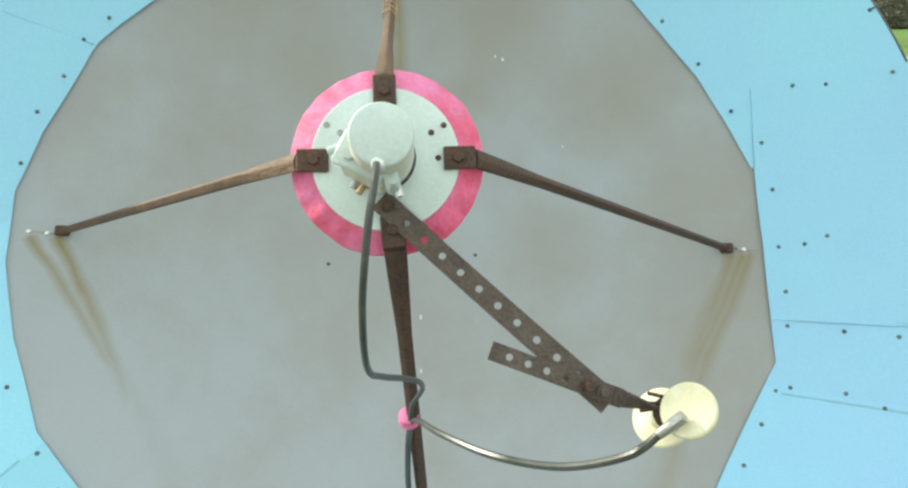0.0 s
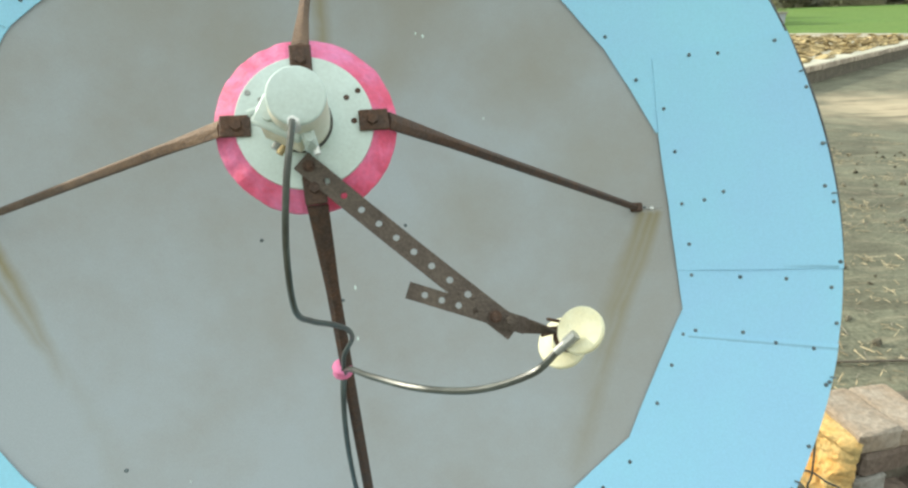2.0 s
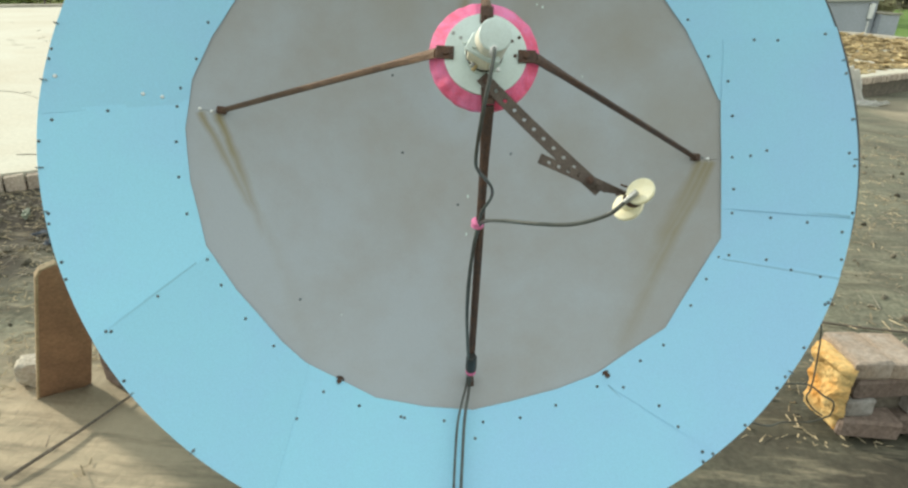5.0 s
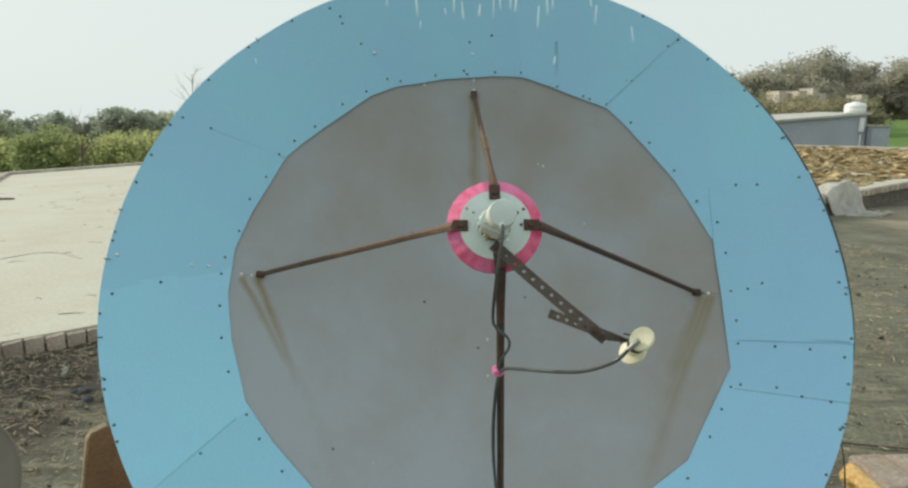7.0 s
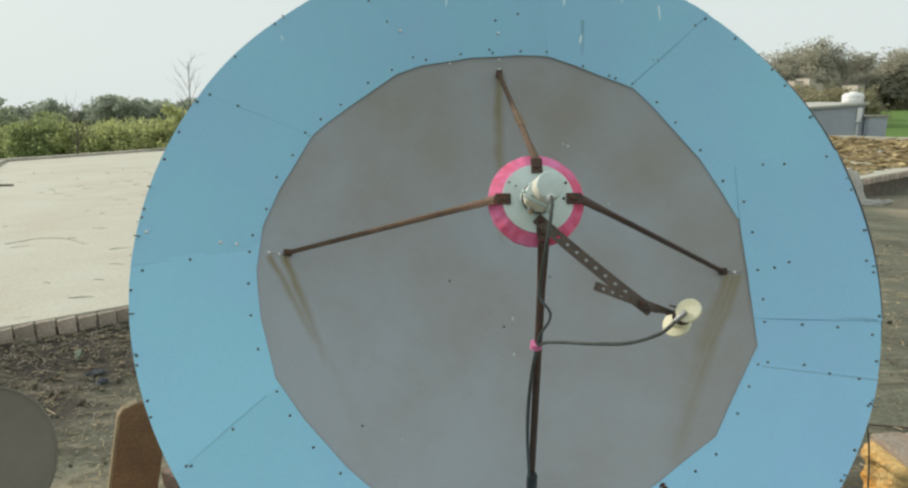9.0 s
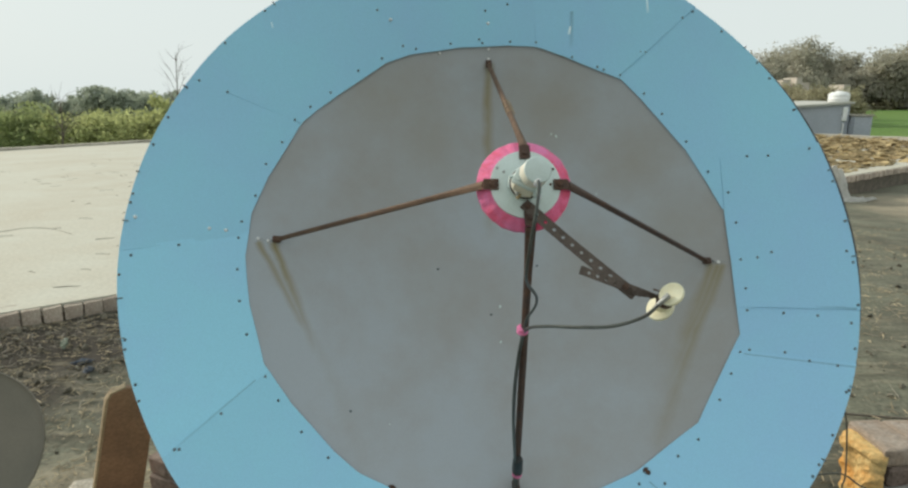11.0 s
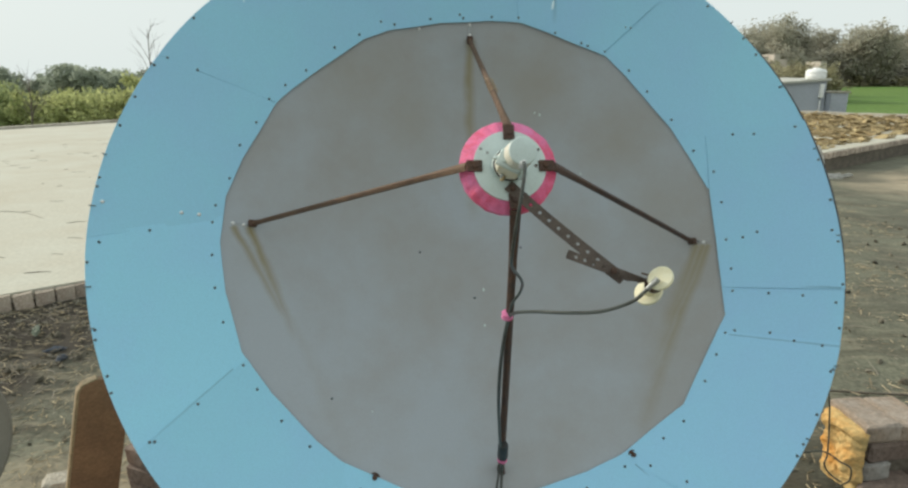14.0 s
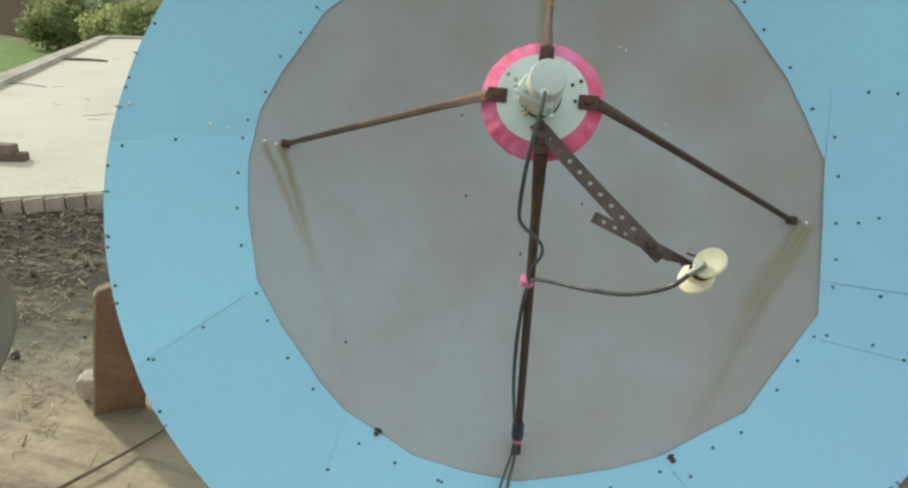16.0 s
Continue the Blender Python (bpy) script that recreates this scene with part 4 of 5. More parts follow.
for at, r in ((F0, 0.0315), (F1, 0.037)):
    bm = bmesh.new()
    tilt = along(at, at + Vector((-0.62, 0.36, 0.70)))
    add_revolved(bm, [(0, -0.008), (r - 0.002, -0.008), (r, -0.006), (r, -0.001), (r - 0.002, 0.001), (r * 0.5, 0.002), (0, 0.002)], 40, tilt)
    part("flange", bm, DISC, spool, "round cream plastic flange", smooth=True)
for h, ph in ((0.040, 0.0), (0.050, 0.4), (0.062, -0.3)):
    bm = bmesh.new()
    pts = [spin @ Vector((0.0195 * math.cos(a), 0.0195 * math.sin(a), h + 0.004 * math.sin(a + ph))) for a in np.linspace(0, math.tau, 25)]
    q = Vector((0.290 + ph * 0.01, -0.319 + ph * 0.03, 1.048 + ph * 0.02))
    add_tube(bm, pts, 0.0024, 6)
    add_tube(bm, [pts[12], (pts[12] + q) / 2 + Vector((0, 0.004, 0.004)), q], 0.0024, 6)
    part("tie_wire", bm, RUST_DARK, spool, "dark twisted tie wire", smooth=True)
bm = bmesh.new()
P0, P1 = Vector((0.316, -0.329, 1.099)), Vector((0.294, -0.349, 1.080))
add_tube(bm, [P0, P0.lerp(P1, 0.5)], 0.0070, 8)
add_tube(bm, [P0.lerp(P1, 0.45), P1], 0.0060, 12)
part("cable_plug", bm, ZINC, spool, "grey metal cable plug", smooth=True)


# ---- cables and tape on the dish ----
def cable(points, radius, label, mat=CABLE, steps=8):
    bm = bmesh.new()
    add_tube(bm, [DISH @ q for q in smooth_line(points, steps)], radius, 8)
    return tagged(part("coaxial_cable", bm, mat, label=label, smooth=True), label, "cable")


cable([(-0.002, -0.058, 1.170), (-0.004, -0.080, 1.183), (-0.0128, -0.133, 1.179), (-0.0229, -0.201, 1.134), (-0.0256, -0.263, 1.058), (-0.0125, -0.277, 0.995), (0.011, -0.284, 0.934),
       (0.0315, -0.294, 0.872), (0.035, -0.310, 0.813), (0.019, -0.335, 0.763), (0.014, -0.362, 0.725), (0.006, -0.42, 0.66), (0.002, -0.52, 0.55), (0.008, -0.63, 0.435), (0.024, -0.74, 0.318),
       (0.032, -0.815, 0.235), (0.028, -0.87, 0.208), (0.000, -0.98, 0.25), (-0.012, -1.12, 0.312), (-0.018, -1.25, 0.372), (-0.02, -1.36, 0.42)],
      0.0041, "dark coaxial cable looping from the receiver head down a strut")
plug = Vector((0.295, -0.348, 1.081))
cable([plug, (0.264, -0.375, 1.056), (0.197, -0.392, 1.010), (0.123, -0.386, 0.950), (0.060, -0.370, 0.852), (0.024, -0.362, 0.745), (0.012, -0.385, 0.70), (0.004, -0.48, 0.60), (0.008, -0.62, 0.452),
       (0.026, -0.76, 0.305), (0.038, -0.82, 0.240), (0.038, -0.88, 0.212), (0.022, -0.98, 0.246), (0.012, -1.12, 0.310), (0.004, -1.25, 0.370), (0.0, -1.36, 0.42)],
      0.0050, "thick dark cable sagging from the second receiver to a strut")
for c, r, h in (((0.012, -0.362, 0.710), 0.0175, 0.02), ((0.041, -0.815, 0.230), 0.0175, 0.016)):
    bm = bmesh.new()
    d = (Vector((0.045, -0.862, 0.168)) - Vector((0.007, -0.118, 0.981))).normalized()
    m = DISH @ along(c, Vector(c) + d)
    add_revolved(bm, [(0, -h * 0.5), (r * 0.85, -h / 2), (r, -h * 0.4), (r * 0.94, 0), (r * 1.02, h * 0.4), (r * 0.85, h / 2), (0, h * 0.5)], 20, m)
    tagged(part("tape_wrap", bm, PINK, smooth=True), "pink tape wrapped round a strut and cables", "tape")

bm = bmesh.new()
d = (Vector((0.045, -0.862, 0.168)) - Vector((0.007, -0.118, 0.981))).normalized()
m = DISH @ along(Vector((0.0395, -0.790, 0.262)), Vector((0.0395, -0.790, 0.262)) + d)
add_revolved(bm, [(0, -0.045), (0.015, -0.045), (0.0185, -0.036), (0.0178, -0.012), (0.0192, 0.008), (0.0175, 0.028), (0.014, 0.030), (0, 0.030)], 20, m)
tagged(part("tape_binding", bm, BLACK, smooth=True), "black tape binding the cables to a strut", "tape")

# ---- things round the dish ----
bb = bmesh.new()
add_box(bb, Matrix.Identity(4), (0.225, 0.108, 0.072), 0.005, 0.0018)
brick_mesh = bpy.data.meshes.new("brick")
bb.to_mesh(brick_mesh)
bb.free()
brick_mesh.materials.append(BRICK)


wb = bmesh.new()
add_box(wb, Matrix.Identity(4), (0.240, 0.118, 0.081), 0.010, 0.004)
pale_mesh = bpy.data.meshes.new("worn_brick")
wb.to_mesh(pale_mesh)
wb.free()
pale_mesh.materials.append(BRICK_PALE)


def remade(name, mat):
    me = pale_mesh.copy()
    me.name = name
    me.materials.clear()
    me.materials.append(mat)
    return me


grey_mesh, brown_mesh, top_mesh = remade("grey_brick", BRICK_GREY), remade("brown_brick", BRICK_PALE), remade("top_brick", DAUB)
for v in top_mesh.vertices:
    v.co = (v.co.x, v.co.y * 1.30, v.co.z)


def brick_stack(corner, turn, courses, long, deep_rows, label, mesh, end_mesh=None):
    base = empty("brick_stack", pose(corner[0], corner[1], corner[2], 0, 0, turn), label, "brick stack")
    for c in range(courses):
        for i in range(long):
            for j in range(deep_rows):
                if c == courses - 1 and i == long - 1:
                    continue
                if c % 2 == 1:
                    m = pose(0.115 + i * 0.232, 0.056 + j * 0.115, 0.037 + c * 0.077, random.uniform(-2, 2), random.uniform(-2, 2), random.uniform(-6, 6))
                else:
                    if j % 2:
                        continue
                    m = pose(0.056 + i * 0.232, 0.115 + j * 0.115, 0.037 + c * 0.077, 0, random.uniform(-2, 2), 90 + random.uniform(-6, 6))
                    shared("brick", mesh, base, m @ pose(0, -0.116, 0))
                shared("brick", end_mesh if end_mesh and i == 0 else mesh, base, m)
    return base


def brick_heap():
    base = empty("brick_heap", pose(1.43, 1.47, 0.375, 0, 0, 9), "heap of loose bricks with yellow clay smeared over one end", "brick heap")
    rnd = random.Random(77)
    for c in range(4):
        long_way = c % 2 == 0
        z = -0.003 + 0.084 * c
        for i in range(4 if long_way else 6):
            for j in range(2 if long_way else 1):
                if (c, i) in ((1, 1), (3, 2), (3, 3)):
                    continue
                if c == 3:
                    # top course: bricks laid with the short face to the front
                    m = pose(0.086 + i * 0.152, 0.120, z - 0.008 * i, 0, 0, 90 + rnd.uniform(-2, 2) - 6 * i)
                    shared("brick", top_mesh, base, m)
                elif long_way:
                    m = pose(0.125 + i * 0.246 + 0.01 * c, 0.058 + j * 0.122 - (0.035 if c == 0 else 0), z, rnd.uniform(-2, 2), rnd.uniform(-1, 1), rnd.uniform(-2, 2) - (9 if c == 0 else 0))
                    shared("brick", brown_mesh if c else pale_mesh, base, m)
                else:
                    m = pose(0.072 + i * 0.135, 0.118 + rnd.uniform(-0.008, 0.008), z, rnd.uniform(-2, 2), rnd.uniform(-1, 1), 90 + rnd.uniform(-4, 4))
                    shared("brick", grey_mesh, base, m)
    # unseen core added so the gaps between bricks read dark
    bm = bmesh.new()
    add_box(bm, pose(0.46, 0.135, 0.09), (0.82, 0.17, 0.30))
    part("gap_core", bm, MORTAR, base, "added dark core behind the gaps between the bricks")
    return base


heap = brick_heap()
# clay slapped over the brick ends: a thick lump on top that runs down and out
bm = bmesh.new()
grid = []
for a in range(37):
    row = []
    for b in range(49):
        u, v = a / 36, b / 48
        rag = 0.030 * noise.noise(Vector((u * 3, v * 6, 7))) + 0.012 * noise.noise(Vector((u * 9, v * 17, 3)))
        wide = 0.245 - 0.05 * (1 - v)
        y = 0.002 + wide * u + rag * (1 if u > 0.5 else 0.5) * abs(2 * u - 1)
        z = -0.03 + 0.330 * v
        edge = min(1.0, 6 * u, 6 * (1 - u), 8 * (1 - v), 4 * v + 0.3) ** 0.5
        body = 0.030 + 0.035 * math.exp(-((v - 0.84) / 0.16) ** 2) * (0.55 + 0.45 * math.sin(math.pi * u)) + 0.02 * math.exp(-((v - 0.35) / 0.2) ** 2) * (1 - u)
        lump = body + 0.024 * noise.fractal(Vector((y * 10, z * 9, 4.0)), 0.6, 2.1, 5) + 0.004 * noise.noise(Vector((y * 45, z * 48, 1)))
        over = max(0.0, v - 0.80) / 0.20
        x = 0.010 - max(0.004, lump) * edge + 0.085 * over ** 1.6 * (0.8 + 0.5 * noise.noise(Vector((u * 5, 1, 2))))
        row.append(bm.verts.new((x, y, z - 0.030 * over ** 2)))
    grid.append(row)
for g0, g1 in zip(grid, grid[1:]):
    for k in range(48):
        bm.faces.new((g0[k], g1[k], g1[k + 1], g0[k + 1]))
part("clay_daub", bm, CLAY, heap, "lumpy yellow clay smeared over the brick ends", smooth=True)
# the dark brown mesh puts the shade behind the dish into these bricks
brick_stack((-1.60, 1.50, 0.30), -25, 4, 1, 2, "few red bricks stacked behind the dish, darkened as if shaded", brown_mesh)
bm = bmesh.new()
bmesh.ops.create_icosphere(bm, subdivisions=3, radius=1.0)
for v in bm.verts:
    c = v.co.copy()
    k = 1 + 0.3 * noise.fractal(c * 1.3, 0.5, 2.0, 3)
    v.co = Vector((max(-0.8, min(0.8, c.x * k)) * 0.13, max(-0.75, min(0.75, c.y * k)) * 0.085, max(-0.6, min(0.7, c.z * k)) * 0.10))
tagged(part("brick_lump", bm, CHUNK, matrix=pose(-1.86, 1.47, 0.345, 0, 8, 30) @ Matrix.Scale(0.82, 4)), "pale broken lump of brick lying beside a board", "brick")

# leaning board
low, high = Vector((-1.80, 1.36, 0.29)), Vector((-1.49, 1.13, 1.02))
wide = Vector((0.8, 0.6, 0)).normalized()
m = lying(low, high, wide.cross(high - low))
board = empty("board", m, "brown wooden board with a pale edge leaning behind the dish", "board")
bm = bmesh.new()
L = (high - low).length
outline = [(0, 0), (L - 0.05, 0), (L - 0.02, -0.012), (L, -0.05), (L - 0.02, -0.16), (0, -0.185)]
if (m.to_3x3() @ Vector((0, -1, 0))).dot(wide) < 0:
    outline = [(x, -y) for x, y in outline]
for z0 in (-0.007, 0.007):
    vs = [bm.verts.new((x, y, z0)) for x, y in outline]
    bm.faces.new(vs)
bm.verts.ensure_lookup_table()
n6 = len(outline)
for i in range(n6):
    bm.faces.new((bm.verts[i], bm.verts[(i + 1) % n6], bm.verts[n6 + (i + 1) % n6], bm.verts[n6 + i]))
part("panel", bm, WOOD, board)
bm = bmesh.new()
for i in range(0, 3):
    q0, q1 = Vector((*outline[i], 0)), Vector((*outline[i + 1], 0))
    sgn = 1 if outline[3][1] < 0 else -1
    mm = lying(q0, q1)
    add_box(bm, mm @ Matrix.Translation(((q1 - q0).length / 2, sgn * 0.005, 0)), ((q1 - q0).length + 0.006, 0.010, 0.022), 0.002)
part("pale_edge", bm, WOOD_EDGE, board)

# small grey dish on a short mast
SC = Vector((-1.79, 0.78, 0.962))
face = (Vector((0.15, -0.75, 0.62))).normalized()
small = empty("small_dish", Matrix.Translation(SC) @ face.to_track_quat("Z", "Y").to_matrix().to_4x4(), "small grey metal satellite dish with a rolled rim", "satellite dish")
bm = bmesh.new()
prof = [(0.262 * i / 14, 0.45 * (0.262 * i / 14) ** 2 - 0.03) for i in range(15)]
add_revolved(bm, prof + [(0.266, 0.004), (0.266, -0.004)] + [(r, h - 0.003) for r, h in reversed(prof)], 64)
part("reflector", bm, GREY_DISH, small, smooth=True)
bm = bmesh.new()
add_tube(bm, [(0.265 * math.cos(a), 0.265 * math.sin(a), 0.001) for a in np.linspace(0, math.tau, 65)], 0.004, 6)
part("rolled_rim", bm, GREY_DISH, small, smooth=True)
inv = small.matrix_basis.inverted()
bm = bmesh.new()
back_pt = SC - face * 0.12
add_tube(bm, [inv @ (SC - face * 0.035), inv @ back_pt, inv @ Vector((back_pt.x, back_pt.y, 0.28))], 0.018, 10)
part("mast", bm, RUST_DARK, small, smooth=True)

# loose cable on the mud at the right, stick and twig
def loose(name, points, radius, mat, label, category, steps=6, end=None):
    bm = bmesh.new()
    add_tube(bm, smooth_line(points, steps), radius, 6, end)
    return tagged(part(name, bm, mat, smooth=True), label, category)


loose("coaxial_cable", [(1.218, 1.510, 0.941), (1.238, 1.450, 0.821), (1.254, 1.440, 0.691), (1.259, 1.430, 0.569), (1.253, 1.430, 0.521), (1.288, 1.440, 0.471), (1.346, 1.450, 0.426)],
      0.0034, CABLE, "thin dark cable hanging behind the dish", "cable")
loose("coaxial_cable", [(1.136, 1.500, 0.532), (1.176, 1.470, 0.548), (1.250, 1.440, 0.572), (1.307, 1.420, 0.540), (1.346, 1.410, 0.519), (1.357, 1.420, 0.459), (1.358, 1.450, 0.419), (1.353, 1.522, 0.340), (1.243, 1.508, 0.340), (1.139, 1.477, 0.340), (0.939, 1.597, 0.330)],
      0.0036, CABLE, "thin dark cable looped on the mud beside the bricks", "cable")
loose("stick", [(1.72, 2.46, 0.325), (2.0, 2.42, 0.318), (2.6, 2.38, 0.315), (3.2, 2.4, 0.30)], 0.008, BARK, "long thin dry stick lying on the mud", "stick", end=0.004)
loose("stick", [(-1.60, 0.90, 0.315), (-1.50, 1.15, 0.32), (-1.42, 1.42, 0.315)], 0.008, BARK, "thin dry stick lying on the mud", "stick", end=0.005)
for s, w, a, ln in ((-1.2, 6.55, 4, 0.75), (-0.45, 11.0, 26, 0.85), (1.9, 4.3, 10, 0.6)):
    q = terrace(s, w, 0.52)
    d = Vector((math.cos(radians(a)), math.sin(radians(a)), 0))
    loose("stick", [q - d * ln / 2, q + Vector((0, 0, 0.02)), q + d * ln / 2], 0.035 if w > 7 else 0.01, BARK, "weathered wooden stick lying on the cement terrace", "stick", end=0.02 if w > 7 else 0.006)
for s, w, z, turn in ((-0.83, 1.27, 0.538, 22), (-0.90, 1.31, 0.612, 8)):
    tagged(shared("brick", brown_mesh, None, Matrix.Translation(terrace(s, w, z)) @ pose(0, 0, 0, 0, 0, turn)), "dark red brick lying loose on the terrace", "brick")
# a thin stem that lies in a curve on the cement
loose("stem", [(-5.99, 6.08, 0.506), (-5.90, 6.24, 0.507), (-5.81, 6.41, 0.506), (-5.60, 6.44, 0.508), (-5.34, 6.34, 0.506), (-4.98, 6.09, 0.507)], 0.006, BARK_PALE, "thin dry stem curled on the cement terrace", "twig", end=0.003)

# white sacking draped over the kerb
def sacking(s0, wide, label):
    bm = bmesh.new()
    across_n, down_n = 30, 44
    rows = []
    for b in range(down_n + 1):
        v = b / down_n
        row = []
        for a in range(across_n + 1):
            u = a / across_n
            if v < 0.22:
                w, z = 0.34 - 0.34 * v / 0.22, 0.545
            elif v < 0.52:
                q = (v - 0.22) / 0.30
                w, z = -0.03 - 0.16 * q, 0.53 - 0.40 * q ** 0.8
            else:
                q = (v - 0.52) / 0.48
                w, z = -0.19 - 0.45 * q, 0.11
            tail = max(0.0, (v - 0.45) / 0.55)
            s = s0 + 0.50 * tail + wide * (u - 0.5) * (1 - 0.62 * tail) + 0.05 * noise.noise(Vector((v * 5, 2, 1)))
            bulk = 0.17 * math.sin(math.pi * u) ** 0.7 * math.exp(-((v - 0.2) / 0.2) ** 2)
            fold = bulk + 0.075 * noise.fractal(Vector((u * 5 + tail, v * 3.2, 4)), 0.7, 2.1, 4) + 0.018 * abs(noise.noise(Vector((u * 15, v * 5, 8))))
            edge = min(1, 8 * min(u, 1 - u))
            row.append(bm.verts.new(terrace(s, w - 0.6 * abs(fold) * edge, z + abs(fold) * (1.2 if v > 0.52 or v < 0.22 else 0.4) * edge)))
        rows.append(row)
    for r0, r1 in zip(rows, rows[1:]):
        for k in range(across_n):
            bm.faces.new((r0[k], r0[k + 1], r1[k + 1], r1[k]))
    bmesh.ops.solidify(bm, geom=bm.faces, thickness=0.006)
    return tagged(part("sack", bm, SACK, smooth=True), label, "sack")


sacking(13.05, 1.35, "crumpled white woven sacking hanging over the kerb onto the mud")

# ---- fields and distance ----
bm = bmesh.new()
for i, (x, y) in enumerate(((-2500, -2500), (2500, -2500), (2500, 2500), (-2500, 2500))):
    bm.verts.new((x, y, -3.2))
bm.faces.new(bm.verts)
tagged(part("ground", bm, SOIL), "flat farmland of dry soil and grass", "ground", kind="structure")


def field(name, pts, label, rise=0.0):
    bm = bmesh.new()
    bm.faces.new([bm.verts.new((x, y, -3.17 + max(0, y - 80) * rise)) for x, y in pts])
    bmesh.ops.subdivide_edges(bm, edges=bm.edges, cuts=3, use_grid_fill=True)
    tagged(part(name, bm, CROP), label, "field", kind="structure")


field("field_right", [(43, 80), (150, 80), (300, 222), (122, 222)], "bright green crop field below the terrace", 0.017)
field("field_left", [(-75, 25), (-30, 20), (-27, 40), (-70, 60)], "green crop field beside the terrace")


def leaf_cloud(bm, centre, radii, count, size, seed, squash=0.0):
    """Many small leaves gathered in clumps inside an uneven crown."""
    rnd = random.Random(seed)
    clumps = []
    for _ in range(max(8, count // 36)):
        v = Vector((rnd.gauss(0, 1), rnd.gauss(0, 1), rnd.gauss(0, 1))).normalized() * rnd.uniform(0.35, 0.95)
        clumps.append((Vector((v.x * radii[0], v.y * radii[1], max(v.z, -0.9 + squash) * radii[2])), rnd.uniform(0.28, 0.5)))
    low = min(radii)
    for k in range(count):
        c, r = clumps[k % len(clumps)]
        q = Vector(centre) + c + Vector([max(-1.6, min(1.6, rnd.gauss(0, 1))) * f for f in (1, 1, 0.8)]) * r * low * 0.46
        a = Vector((rnd.gauss(0, 1), rnd.gauss(0, 1), rnd.gauss(0, 1))).normalized()
        b = a.orthogonal().normalized()
        s = size * rnd.uniform(0.6, 1.4)
        v = [bm.verts.new(q + a * s), bm.verts.new(q + b * s * 0.5), bm.verts.new(q - a * s), bm.verts.new(q - b * s * 0.5)]
        bm.faces.new(v)


def limbs(bm, foot, top, radius, count, seed, reach):
    rnd = random.Random(seed)
    foot, top = Vector(foot), Vector(top)
    trunk = [foot, foot.lerp(top, 0.4) + Vector((rnd.uniform(-.1, .1), rnd.uniform(-.1, .1), 0)), foot.lerp(top, 0.75), top]
    add_tube(bm, trunk, radius, 7, radius * 0.25)
    for k in range(count):
        t = rnd.uniform(0.35, 0.95)
        q = foot.lerp(top, t)
        d = Vector((rnd.gauss(0, 1), rnd.gauss(0, 1), rnd.uniform(0.6, 1.8))).normalized() * reach * rnd.uniform(0.5, 1) * (1.2 - t * 0.6)
        mid = q + d * 0.5 + Vector((0, 0, 0.08 * reach))
        add_tube(bm, [q, mid, q + d], radius * 0.42 * (1.15 - t * 0.6), 5, radius * 0.08)
        for _ in range(2):
            e = (d * 0.4 + Vector((rnd.gauss(0, 1), rnd.gauss(0, 1), rnd.uniform(0, 1.5))).normalized() * reach * 0.3)
            add_tube(bm, [mid, mid + e], radius * 0.16, 4, radius * 0.05)


def tree(name, x, y, height, crown, mat, count, size, seed, label, category):
    base = empty(name, pose(x, y, -3.2), label, category, "shrubs below the terrace")
    bm = bmesh.new()
    limbs(bm, (0, 0, 0), (0, 0, height * 0.75), 0.035 * height + 0.03, 7, seed, height * 0.3)
    part("trunk", bm, BARK, base)
    bm = bmesh.new()
    leaf_cloud(bm, (0, 0, height - crown[2] * 0.95), crown, count, size, seed)
    part("crown", bm, mat, base)


# shrubs close beyond the terrace
rnd = random.Random(5)
for k in range(40):
    t = k / 39
    x, y = -52 + 44 * t + rnd.uniform(-1.2, 1.2), 53 - 17 * t + rnd.uniform(-3.5, 3.5)
    high = rnd.choice((3.7, 4.6, 5.5)) * rnd.uniform(0.93, 1.07)
    tree("shrub", x, y, high, (rnd.uniform(1.8, 3.0), rnd.uniform(1.5, 2.2), high * 0.47), rnd.choice((LEAF, LEAF_YELLOW, LEAF_HAZED)), 3400, 0.15, 100 + k,
         "leafy green shrub growing below the terrace", "shrub")
# bare young tree and a slim tree among the shrubs
for x, y, high, seed, lab in ((-19.6, 38.5, 8.2, 31, "bare young tree with thin upright twigs"), (-25.6, 36, 5.5, 32, "slim nearly leafless tree among shrubs")):
    base = empty("tree", pose(x, y, -3.2), lab, "tree")
    bm = bmesh.new()
    limbs(bm, (0, 0, 0), (0.3, 0, high), 0.06, 18, seed, 2.3)
    part("trunk", bm, BARK, base)


def woods(name, spots, mat, size, label, seed):
    bm = bmesh.new()
    rnd = random.Random(seed)
    for x, y, high, wide in spots:
        leaf_cloud(bm, (x, y, -3.2 + high * 0.55), (wide, wide, high * 0.45), int(420 * max(1, high * wide / 12)), size, rnd.random())
    tagged(part(name, bm, mat), label, "trees", kind="stuff")


rnd = random.Random(9)
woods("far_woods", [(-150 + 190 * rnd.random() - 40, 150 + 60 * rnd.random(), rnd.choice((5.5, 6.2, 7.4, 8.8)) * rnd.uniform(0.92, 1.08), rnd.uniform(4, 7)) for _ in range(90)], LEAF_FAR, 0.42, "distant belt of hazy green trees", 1)
